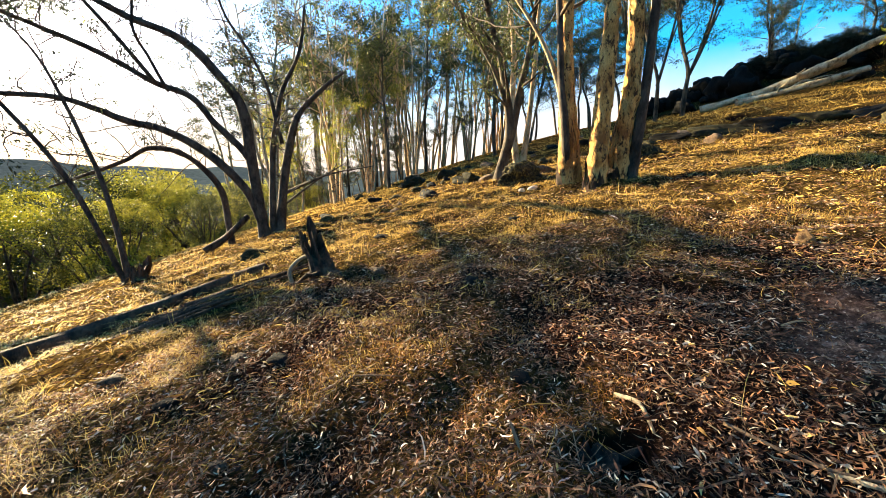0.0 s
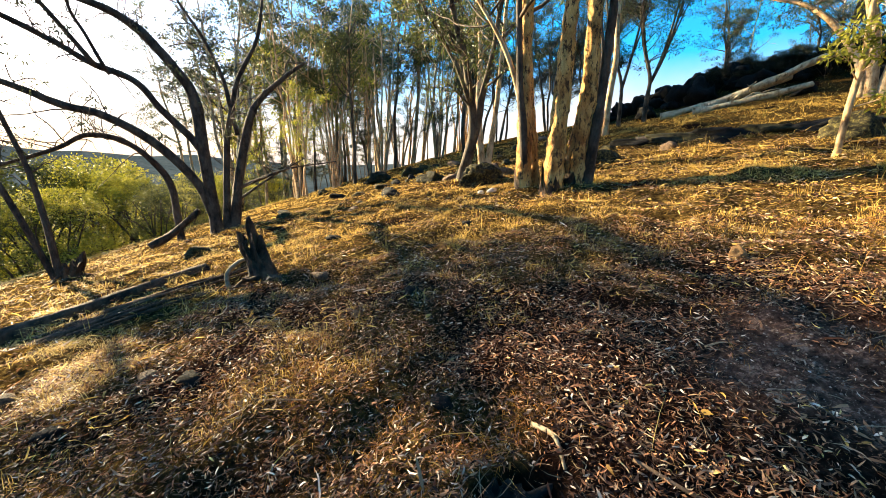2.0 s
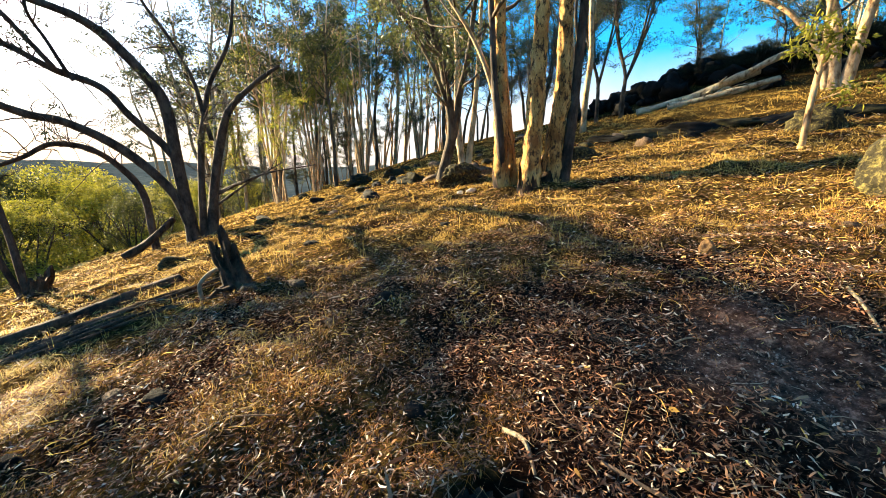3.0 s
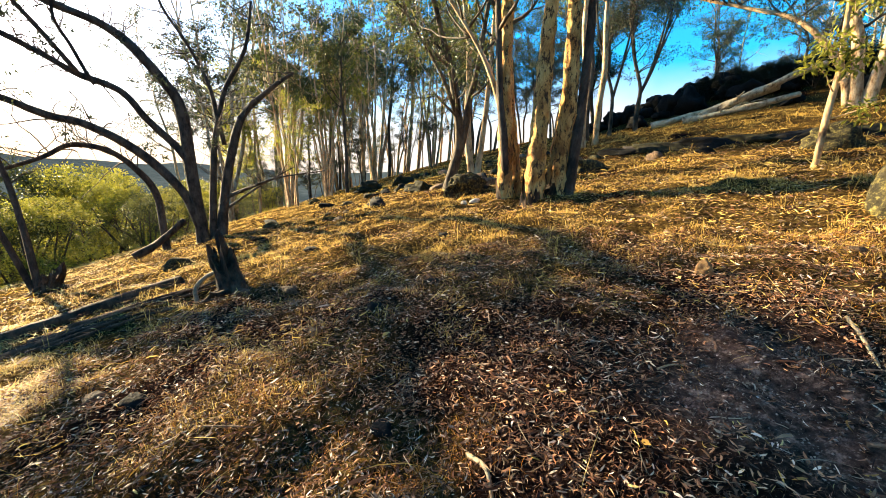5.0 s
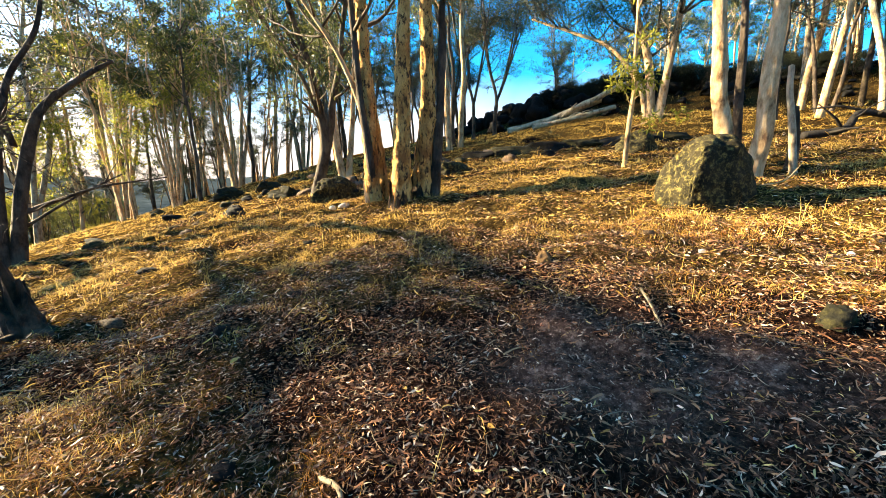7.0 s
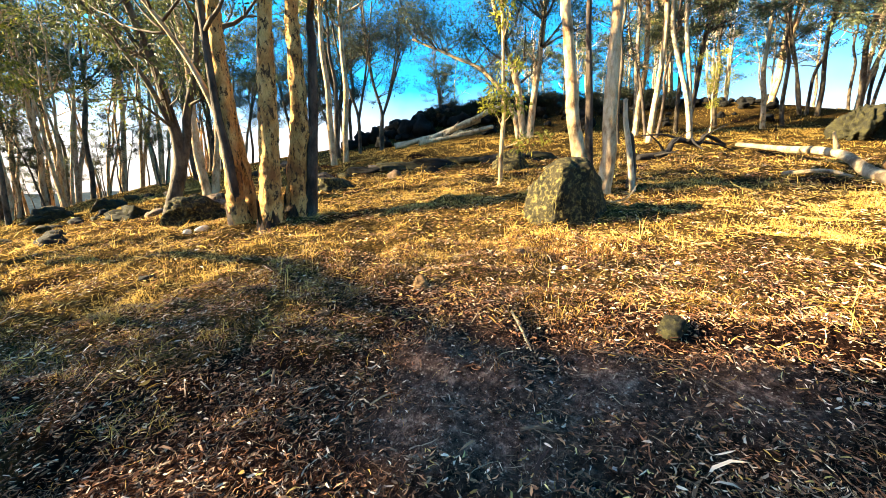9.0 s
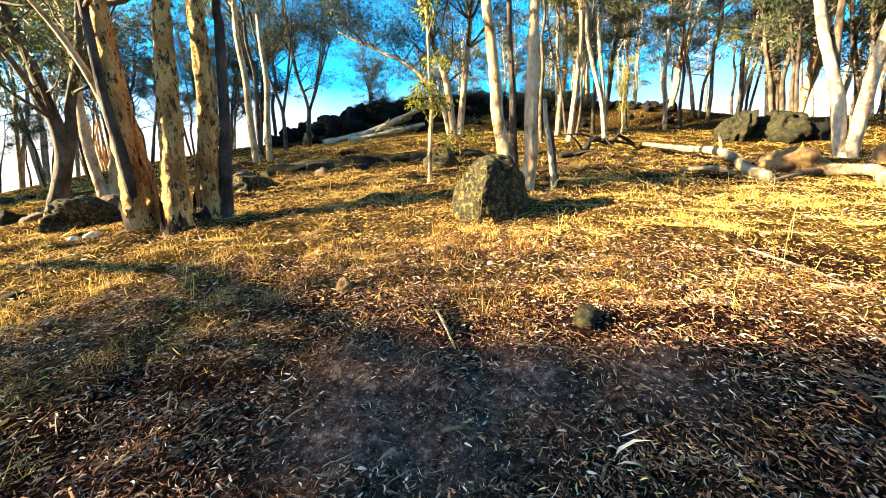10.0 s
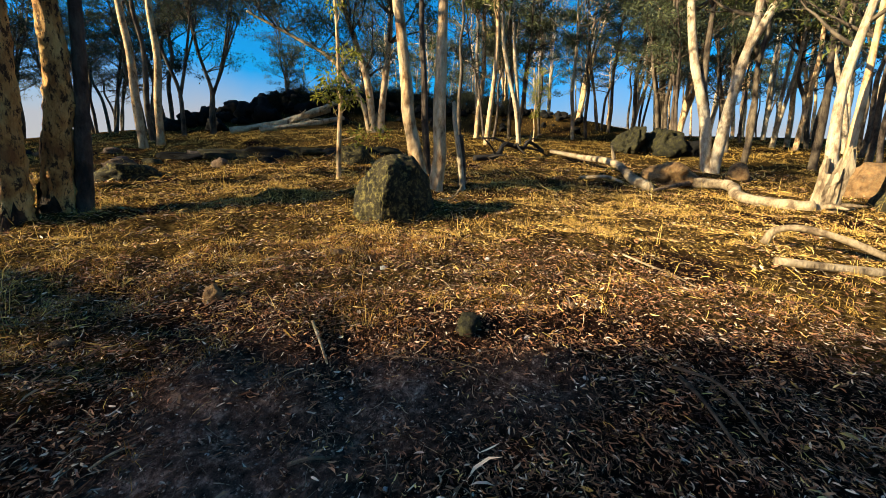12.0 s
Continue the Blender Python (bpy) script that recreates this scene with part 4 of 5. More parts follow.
# ---------------------------------------------------------------- rocks
def rock_mesh(name, size, seed, mat, detail=3, lumps=0.25, cut=0.72, planes=(), ribs=0.0):
    bm = bmesh.new()
    bmesh.ops.create_icosphere(bm, subdivisions=detail, radius=1.0)
    for v in bm.verts:
        p = v.co.copy()
        n = noise.noise(p * 0.9 + Vector((seed * 3.1, seed * 1.7, 0))) * lumps * 1.6 + noise.noise(p * 2.3 + Vector((0, seed * 2.3, seed))) * lumps * 0.7
        n += noise.noise(p * 6 + Vector((seed, 0, 0))) * lumps * 0.3 + noise.noise(p * 13 + Vector((0, 0, seed))) * lumps * 0.16
        n -= lumps * 0.2 * max(0, 0.16 - abs(noise.noise(p * 2.1 + Vector((seed, seed, 0))))) / 0.16
        # a few broken planes
        for k in range(4):
            w = Vector((math.sin(seed * 1.3 + k * 2.1), math.cos(seed * 2.7 + k * 1.3), 0.35 + 0.4 * math.sin(seed + k))).normalized()
            over = p.dot(w) - cut
            if over > 0:
                p -= w * over * 0.75
        for w, at in planes:
            over = p.dot(Vector(w).normalized()) - at
            if over > 0:
                p -= Vector(w).normalized() * over * 0.9
        if ribs:
            n += ribs * (abs(math.sin(5.5 * math.atan2(p.y, p.x) + 2.5 * noise.noise(p * 1.5))) - 0.6)
        v.co = p * (1 + n)
        if v.co.z < -0.45:
            v.co.z = -0.45
    bmesh.ops.scale(bm, vec=size, verts=bm.verts)
    me = bpy.data.meshes.new(name)
    bm.to_mesh(me)
    bm.free()
    me.materials.append(mat)
    me.polygons.foreach_set("use_smooth", [True] * len(me.polygons))
    return me


def rock(name, x, y, size, seed, mat, label, turn=0.0, sink=0.25, detail=3, lumps=0.25, group="", up_by=0.0, cut=0.72, planes=(), ribs=0.0):
    ob = new(name, rock_mesh(name, size, seed, mat, detail, lumps, cut, planes, ribs))
    ob.location = (x, y, float(land(x, y)) + size[2] * (0.45 - sink) + up_by)
    ob.rotation_euler = (0, 0, radians(turn))
    return tagged(ob, label, "rock", group)


rock("boulder", 6.13, 3.76, (0.63, 0.6, 0.64), 1.0, ROCK, "large lichen-covered granite boulder with a sunlit face", 0, 0.22, 6, 0.12, cut=0.97,
     planes=(((-0.42, -0.9, 0.0), 0.52), ((-0.96, 0.05, 0.2), 0.7), ((0.3, -0.9, 0.2), 0.7)))
rock("rock", 2.15, 10.5, (0.62, 0.5, 0.4), 2.0, ROCK, "rough olive-brown rock beside the forked trunk", 10, 0.12, 5, 0.32, cut=0.6)
rock("rock", -1.5, 20.5, (0.9, 0.5, 0.42), 3.0, ROCK_MOSS, "low dark weathered rock in pale grass", 30, 0.2, 4, 0.4, cut=0.55, group="scattered rocks")
rock("rock", 0.2, 20.0, (0.6, 0.45, 0.38), 4.0, ROCK_MOSS, "low dark weathered rock in pale grass", 80, 0.2, 4, 0.4, cut=0.55, group="scattered rocks")
rock("rock", 1.0, 14.5, (0.55, 0.4, 0.3), 5.0, ROCK_MOSS, "low dark weathered rock in pale grass", 0, 0.2, 4, 0.4, cut=0.55, group="scattered rocks")
rock("rock", 2.1, 9.0, (0.16, 0.1, 0.07), 6.0, ROCK_WHITE, "small pale stone at the foot of the trunks", 15, 0.2, 3)
rock("rock", 1.85, 9.1, (0.09, 0.07, 0.06), 6.5, ROCK_WHITE, "small pale stone at the foot of the trunks", 50, 0.2, 3)
rock("rock", 3.42, 3.57, (0.11, 0.09, 0.1), 7.0, ROCK_ORANGE, "small ochre stone in dry leaves", 40, 0.2, 4)
rock("rock", 13.1, 0.6, (0.68, 0.5, 0.4), 8.0, ROCK_ORANGE, "ochre rounded rock behind a fallen log", 30, 0.25, 5, 0.4)
rock("rock", 14.6, -0.9, (0.22, 0.22, 0.36), 8.5, ROCK_ORANGE, "upright ochre stone beside the white gum", 10, 0.1, 3)
rock("mossy_boulder", 20.6, 2.5, (0.9, 0.7, 0.78), 9.0, ROCK_MOSS, "dark moss-covered boulder with deep ribs", 30, 0.15, 5, 0.3, "mossy outcrop", ribs=0.28)
rock("mossy_boulder", 20.8, 1.35, (0.95, 0.75, 0.72), 10.0, ROCK_MOSS, "broad dark moss-covered boulder in the outcrop", 80, 0.15, 5, 0.3, "mossy outcrop", ribs=0.24)
rock("mossy_boulder", 20.8, 0.4, (0.55, 0.55, 0.5), 11.0, ROCK_DARK, "dark boulder at the end of the outcrop", 0, 0.15, 4, 0.3, "mossy outcrop")
rock("rock", 10.35, 8.75, (0.62, 0.5, 0.42), 12.0, ROCK, "half-buried lichen rock grown over with straw", 0, 0.18, 4, 0.3)
rock("rock", 5.6, 11.2, (0.7, 0.5, 0.3), 13.0, ROCK, "half-buried lichen rock on the slope", 40, 0.25, 4)
for i, (x, y, w, t) in enumerate(((8.0, 13.5, 0.5, -35), (8.9, 12.8, 0.62, -42), (9.9, 12.1, 0.7, -38), (10.9, 11.3, 0.62, -45), (11.8, 10.5, 0.72, -40), (12.8, 9.8, 0.6, -48))):
    rock("rock", x, y, (w * 1.5, w * 0.5, w * 0.36), 14.0 + i, (ROCK_DARK, ROCK_MOSS)[i % 2], "long dark slab in a low broken ledge", t, 0.2, 4, 0.32, "rock ledge", cut=0.6)

rock("rock", 13.9, -3.1, (0.55, 0.6, 0.6), 62.0, ROCK_ORANGE, "pale ochre boulder behind a bleached stump", 15, 0.2, 4, 0.25)
rock("rock", 12.3, -3.25, (0.45, 0.5, 0.75), 63.0, ROCK, "tall grey boulder on the sunny slope", 40, 0.2, 4, 0.25)
# small half-buried stones over the slope
rq = np.random.default_rng(15)
small = [rock_mesh("field_stone", (1, 0.8, 0.6), 90 + i, (ROCK_DARK, ROCK, BROWN_WOOD)[i % 3], 3, 0.35) for i in range(6)]
for i in range(60):
    x, y = rq.uniform(-5, 9), rq.uniform(5.5, 24)
    if y < 10 and x > -1:
        continue
    s = rq.uniform(0.06, 0.2) * (1 + y / 24)
    ob = new("field_stone", small[i % 6])
    ob.location, ob.scale, ob.rotation_euler = (x, y, float(land(x, y)) + s * 0.12), (s * 1.3, s, s), (0, 0, rq.uniform(0, 6.28))
    tagged(ob, "small dark stone half buried in straw", "rock", "field stones")

# ridge of dark boulders against the sky
rr = np.random.default_rng(5)
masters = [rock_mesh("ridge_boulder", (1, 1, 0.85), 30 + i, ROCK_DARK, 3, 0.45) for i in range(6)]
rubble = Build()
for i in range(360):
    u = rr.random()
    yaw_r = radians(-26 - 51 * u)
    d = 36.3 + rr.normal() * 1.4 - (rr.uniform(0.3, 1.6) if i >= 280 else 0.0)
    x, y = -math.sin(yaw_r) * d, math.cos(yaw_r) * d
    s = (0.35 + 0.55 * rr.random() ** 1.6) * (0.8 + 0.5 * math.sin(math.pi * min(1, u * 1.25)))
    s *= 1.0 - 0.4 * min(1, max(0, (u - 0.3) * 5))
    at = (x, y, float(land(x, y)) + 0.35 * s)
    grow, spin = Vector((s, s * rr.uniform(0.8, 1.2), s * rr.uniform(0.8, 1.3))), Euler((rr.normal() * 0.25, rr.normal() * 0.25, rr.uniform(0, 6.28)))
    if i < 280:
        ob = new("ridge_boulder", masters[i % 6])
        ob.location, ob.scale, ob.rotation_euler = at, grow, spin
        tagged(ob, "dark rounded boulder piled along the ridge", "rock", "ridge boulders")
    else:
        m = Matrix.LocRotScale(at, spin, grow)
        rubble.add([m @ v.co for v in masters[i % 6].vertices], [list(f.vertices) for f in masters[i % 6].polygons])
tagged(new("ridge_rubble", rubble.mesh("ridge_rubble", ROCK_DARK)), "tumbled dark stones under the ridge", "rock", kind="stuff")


# ---------------------------------------------------------------- stumps, logs, fallen limbs
def log_thing(name, ctrl, r0, r1, mat, label, category="log", seed=1, side=(), rough=0.12, lift=0.6):
    """A fallen limb lying on the slope. ctrl: x, y and height of its underside over the ground."""
    rng = np.random.default_rng(seed)
    pts = [np.array([c[0], c[1], float(land(c[0], c[1])) + (c[2] if len(c) > 2 else 0.0)]) for c in ctrl]
    base = pts[0].copy()
    root = thing(name, base, label, category)
    line = smooth_path(np.array(pts) - base, 12 if r0 > 0.05 else 5)
    rad = np.linspace(r0, r1, len(line))
    line[:, 2] += rad * lift
    b = Build()
    b.tube(line, rad, 14 if r0 > 0.05 else 7, rough, rng, 0.0, 0.18 if r0 > 0.05 else 0.0)
    part("stem", b.mesh("stem", mat), root)
    for at, way, length, r in side:
        b = Build()
        w = wander(line[int(at * (len(line) - 1))], way, length, rng, 6, 0.35, 0.0)
        b.tube(w, np.linspace(r, r * 0.35, len(w)), 7, rough, rng)
        part("branch", b.mesh("branch", mat), root)
    return root


def stump(name, x, y, height, radius, mat, label, seed, spikes=(), lean=(0, 0), slope=0.0):
    """A torn, hollow stump: ragged rim, long cracks, roots, and upright splinters (offset, offset, length)."""
    rng = np.random.default_rng(seed)
    base = (x, y, float(land(x, y)))
    root = thing(name, base, label, "stump")
    b, k, rows = Build(), 26, []
    a = np.linspace(0, 2 * np.pi, k, endpoint=False)
    ragged = 0.62 + 0.55 * rng.random(k) ** 2.2 + slope * np.cos(a - 0.6)
    crack = 0.2 * rng.random(k) ** 3
    for i, u in enumerate(np.linspace(-0.25, 1, 12)):
        r = radius * (0.92 + 0.9 * max(0, 0.3 - u) ** 1.3 + 0.1 * max(u, 0) + 0.13 * np.sin(3 * a + seed) + 0.07 * np.sin(7 * a + i * 0.3) - crack + 0.04 * rng.normal(size=k))
        z = height * np.where(u > 0, u * (1 + (ragged - 1) * min(1, max(0, u - 0.25) / 0.5)), u)
        rows.append(np.stack([r * np.cos(a) + lean[0] * max(u, 0), r * np.sin(a) + lean[1] * max(u, 0), z], 1))
    rim = rows[-1] - np.array([lean[0], lean[1], 0])
    rows.append(rim * np.array([0.7, 0.7, 0.96]) + np.array([lean[0], lean[1], 0]))
    rows.append(rim * np.array([0.5, 0.5, 0.7]) + np.array([lean[0] * 0.8, lean[1] * 0.8, 0]))
    verts = np.concatenate(rows + [[[lean[0] * 0.6, lean[1] * 0.6, height * 0.4]]])
    faces = [(i * k + j, i * k + (j + 1) % k, (i + 1) * k + (j + 1) % k, (i + 1) * k + j) for i in range(len(rows) - 1) for j in range(k)]
    top = len(rows) * k
    faces += [(top, top - k + j, top - k + (j + 1) % k) for j in range(k)]
    b.add(verts, faces)
    part("stump_body", b.mesh("stump_body", mat, False), root)
    for sx, sy, long in spikes:
        b = Build()
        line = wander((lean[0] * 0.8 + sx, lean[1] * 0.8 + sy, height * 0.45), (-0.12, 0, 1), long + height * 0.3, rng, 6, 0.08)
        b.tube(line, np.array([0.5, 0.46, 0.42, 0.4, 0.36, 0.3, 0.12]) * radius * min(1, long / 0.35), 6, 0.22, rng)
        part("splinter", b.mesh("splinter", mat, False), root)
    for i in range(5):
        t = i * 1.27 + seed
        b = Build()
        b.tube(wander((math.cos(t) * radius * 0.7, math.sin(t) * radius * 0.7, 0.05), (math.cos(t), math.sin(t), -0.12), radius * rng.uniform(1.5, 2.6), rng, 5, 0.4), np.linspace(radius * 0.34, radius * 0.08, 6), 6, 0.15, rng)
        part("root", b.mesh("root", mat), root)
    return root


stump("stump", -1.75, 5.55, 0.6, 0.17, STUMP_WOOD, "split leaning rotten stump with an upright splinter", 3, ((0.03, 0.04, 0.42), (-0.13, 0.02, 0.16), (-0.08, -0.08, 0.12)), (-0.24, 0.22))
log_thing("bark_slab", [(-2.24, 5.5, 0.0), (-2.3, 5.6, 0.2), (-2.2, 5.7, 0.32), (-2.04, 5.72, 0.34)], 0.035, 0.025, DEAD_WOOD, "grey bent slab of bark leaning on the stump", "bark", seed=90)
stump("stump", -8.75, 10.7, 0.5, 0.24, STUMP_WOOD, "short weathered stump beside the thin dark tree", 4, (), (0.16, 0), 0.3)
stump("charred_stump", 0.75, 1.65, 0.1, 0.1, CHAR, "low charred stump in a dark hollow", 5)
rock("rock", 4.22, 1.5, (0.13, 0.1, 0.1), 61.0, ROCK_MOSS, "small dark mossy lump in the trampled litter", 20, 0.2, 4)
stump("bleached_stump", 11.3, -1.92, 0.95, 0.2, DEAD_WOOD, "bleached upright stump in full sun with fallen limbs", 7, ((0.06, 0, 0.2),), (0, -0.1))

log_thing("fallen_log", [(-7.8, 4.2), (-6.0, 5.2), (-4.95, 5.9), (-3.4, 7.2)], 0.15, 0.1, STUMP_WOOD, "long dark half-buried fallen log", seed=1, lift=0.4)
log_thing("fallen_log", [(-8.25, 13.1, 0.12), (-7.7, 13.5, 0.35), (-7.05, 13.95, 0.85)], 0.13, 0.09, STUMP_WOOD, "broken grey-brown log leaning at the dark tree's foot", seed=9)
for i in range(16):
    t = i / 15
    x0, y0 = -4.6 + 1.2 * t, 5.2 + 0.5 * math.sin(i * 2.3)
    log_thing("stick", [(x0, y0, 0.02 * (i % 3)), (x0 + 0.9, y0 + 0.45 + 0.1 * math.sin(i), 0.03), (x0 + 1.6, y0 + 0.95 + 0.2 * math.cos(i * 1.7), 0.02)], 0.02 + 0.012 * (i % 3), 0.012, STUMP_WOOD, "thin dark stick in a loose heap beside the log", "stick", seed=40 + i)
log_thing("fallen_limb", [(16.06, 4.54, 0.25), (14.4, 3.1, 0.25), (12.9, 1.9, 0.2), (12.1, 1.33, 0.02), (11.5, 0.9, 0.0)], 0.06, 0.12, DEAD_WOOD, "long bleached fallen limb lying on straw", seed=2, side=[(0.5, (0.3, -0.2, 0.5), 0.45, 0.06)])
log_thing("fallen_limb", [(12.75, 0.12, 0.06), (12.2, -0.6, 0.1), (11.4, -0.72, 0.02), (11.15, -1.45, 0.0), (11.0, -1.75, 0.0)], 0.11, 0.1, DEAD_WOOD, "thick crooked bleached limb on the sunny slope", seed=3)
log_thing("fallen_branch", [(11.4, 0.85, 0.0), (12.1, 0.45, 0.08), (12.7, 0.1, 0.1)], 0.04, 0.06, BROWN_WOOD, "thin brown branch between bleached limbs", seed=5)
log_thing("fallen_branch", [(12.3, 2.6, 0.0), (12.0, 1.9, 0.06), (11.7, 1.5, 0.0)], 0.05, 0.03, DEAD_WOOD, "short bleached branch in straw", seed=6)
log_thing("fallen_branch", [(13.6, 6.4, 0.0), (14.3, 5.9, 0.12), (15.0, 5.9, 0.42), (15.7, 5.5, 0.3), (16.6, 5.6, 0.45), (17.5, 5.3, 0.05)], 0.1, 0.055, CHAR, "blackened fallen branch with upturned twigs", seed=4,
          side=[(0.3, (0.3, -0.4, 1.0), 0.7, 0.03), (0.5, (-0.9, -0.3, 0.15), 1.6, 0.05), (0.65, (0.8, -0.5, -0.1), 1.4, 0.05), (0.1, (0.2, -0.9, 0.2), 1.0, 0.04), (0.2, (-0.6, 0.5, 0.9), 1.0, 0.04), (0.45, (-0.7, 0.3, 0.3), 1.3, 0.05), (0.6, (0.2, -0.6, 0.5), 0.9, 0.04), (0.8, (0.7, 0.2, 0.6), 0.8, 0.03)])
log_thing("fallen_log", [(8.0, 13.6), (9.2, 12.9), (10.4, 12.2)], 0.15, 0.1, BARK_DARK, "dark rotten log along the rock ledge", seed=8)
for i, (ctrl, r, label) in enumerate((
    ([(15.6, 24.4, 0.05), (17.0, 23.5, 0.25), (18.6, 22.7, 0.5), (20.8, 21.3, 1.3)], 0.2, "long pale fallen trunk resting against the ridge"),
    ([(17.6, 23.0, 0.3), (18.4, 22.6, 0.55), (19.3, 21.7, 0.95), (20.3, 21.1, 1.35), (21.2, 20.3, 1.9), (21.9, 19.9, 2.1)], 0.2, "pale fallen trunk propped on another"),
    ([(16.8, 23.2, 0.1), (18.9, 21.5, 0.3), (21.0, 20.2, 0.7)], 0.18, "pale fallen trunk lying under the ridge"),
    ([(18.6, 21.9, 0.3), (19.2, 21.6, 0.7), (19.6, 21.0, 0.3)], 0.08, "short crooked pale branch among fallen trunks"),
)):
    log_thing("pale_log", ctrl, r, r * 0.75, PALE_WOOD, label, seed=20 + i, side=[(0.6, (0.4, -0.6, 0.35), 1.1, r * 0.45), (0.35, (-0.5, -0.5, 0.2), 0.9, r * 0.4)], rough=0.2)


# ---------------------------------------------------------------- small fallen sticks and stones that can be told apart
S, T = "pale_stick", "stick"
for name, ctrl, r, mat, label, seed in (
    (S, [(3.54, 2.45, 0.01), (3.45, 2.28, 0.02), (3.36, 2.1, 0.0)], 0.013, DEAD_WOOD, "short pale split stick on dark litter", 60),
    (S, [(2.2, 2.36, 0.0), (2.28, 2.34, 0.015), (2.37, 2.33, 0.0)], 0.007, DEAD_WOOD, "small white curved stick on bare soil", 61),
    (S, [(1.55, 1.35, 0.01), (1.72, 1.18, 0.02), (1.95, 1.0, 0.0)], 0.012, DEAD_WOOD, "pale forked stick among leaves", 62),
    (T, [(1.3, 1.6, 0.02), (1.55, 1.35, 0.03), (1.85, 1.2, 0.01), (2.1, 1.15, 0.0)], 0.009, BROWN_WOOD, "thin crooked brown stick", 63),
    (T, [(1.8, 2.98, 0.02), (1.85, 3.12, 0.1)], 0.013, BROWN_WOOD, "short dark stick poking up", 64),
    (S, [(6.39, 0.72, 0.02), (6.3, 0.45, 0.06), (6.35, 0.2, 0.02), (6.22, 0.0, 0.0)], 0.013, DEAD_WOOD, "crooked bleached stick on straw", 65),
    (T, [(2.7, 1.62, 0.0), (2.76, 1.55, 0.02), (2.85, 1.5, 0.0)], 0.012, BROWN_WOOD, "short brown stick on bare soil", 66),
    (T, [(4.55, 0.15, 0.02), (4.35, -0.1, 0.09), (4.1, -0.3, 0.02)], 0.012, BROWN_WOOD, "dark curved twig in the shade", 67),
    (T, [(4.45, 0.1, 0.02), (4.2, -0.02, 0.06), (3.9, -0.2, 0.0)], 0.014, BROWN_WOOD, "dark forked twig in the shade", 68),
    (T, [(3.6, 1.75, 0.02), (3.75, 1.3, 0.06), (3.8, 0.9, 0.02)], 0.006, BROWN_WOOD, "long thin brown twig on soil", 69),
    (S, [(4.1, 4.0, 0.0), (4.25, 3.95, 0.02), (4.35, 3.85, 0.0)], 0.012, DEAD_WOOD, "short pale stick in straw", 70),
    (S, [(7.0, 3.6, 0.02), (7.25, 3.45, 0.12), (7.5, 3.4, 0.3)], 0.009, DEAD_WOOD, "thin pale twig leaning from the boulder", 71),
    (T, [(-0.9, 2.6, 0.02), (-0.6, 2.5, 0.03), (-0.3, 2.45, 0.0)], 0.008, BROWN_WOOD, "thin brown twig on leaves", 72),
    (S, [(0.95, 1.95, 0.01), (1.02, 1.82, 0.02), (1.03, 1.68, 0.0)], 0.014, DEAD_WOOD, "curled pale strip of bark", 73),
):
    log_thing(name, ctrl, r, r * 0.6, mat, label, "stick", seed)
log_thing("fallen_branch", [(7.97, -0.71, 0.0), (7.96, -0.8, 0.17), (7.92, -1.04, 0.3), (7.87, -1.41, 0.3), (7.9, -1.75, 0.12), (8.05, -2.1, 0.0)], 0.05, 0.035, DEAD_WOOD, "arched bleached branch over dry grass", seed=80)
log_thing("fallen_limb", [(7.19, -0.72, 0.0), (7.4, -1.2, 0.03), (7.7, -1.74, 0.02), (7.9, -2.6, 0.0)], 0.045, 0.06, DEAD_WOOD, "bleached limb lying in straw", seed=81)

rs = np.random.default_rng(9)
clods = [rock_mesh("clod", (1, 0.8, 0.6), 50 + i, BROWN_WOOD if i % 2 else ROCK_DARK, 2, 0.35) for i in range(4)]
for i, (x, y, s) in enumerate(((-1.44, 3.07, 0.1), (-1.9, 3.3, 0.08), (-2.1, 2.6, 0.07), (-0.2, 3.6, 0.06), (0.3, 3.9, 0.08), (-1.3, 1.9, 0.05), (0.5, 2.3, 0.06), (-0.9, 5.2, 0.1),
                               (0.6, 5.5, 0.09), (2.51, 3.91, 0.06), (-1.2, 7.5, 0.12), (-3.2, 3.4, 0.09), (0.9, 4.5, 0.07), (4.6, 3.3, 0.06), (1.2, 6.4, 0.08), (-2.4, 1.9, 0.06), (1.75, 2.5, 0.05))):
    ob = new("clod", clods[i % 4])
    ob.location, ob.scale, ob.rotation_euler = (x, y, float(land(x, y)) + s * 0.15), (s * 1.3, s * 1.2, s), (0, 0, rs.uniform(0, 6.28))
    tagged(ob, "dark lump of earth or rotten wood in the litter", "clod", "dark lumps")
for i, (x, y, s) in enumerate(((4.38, 1.08, 0.03), (4.1, 0.6, 0.022), (2.53, 1.99, 0.018), (3.19, 1.79, 0.02), (2.9, 1.2, 0.02), (4.68, 2.74, 0.045), (5.67, 2.04, 0.04))):
    rock("pebble", x, y, (s, s * 0.8, s * 0.7), 70 + i, ROCK_WHITE, "small pale pebble on the soil", i * 40, 0.2, 2)


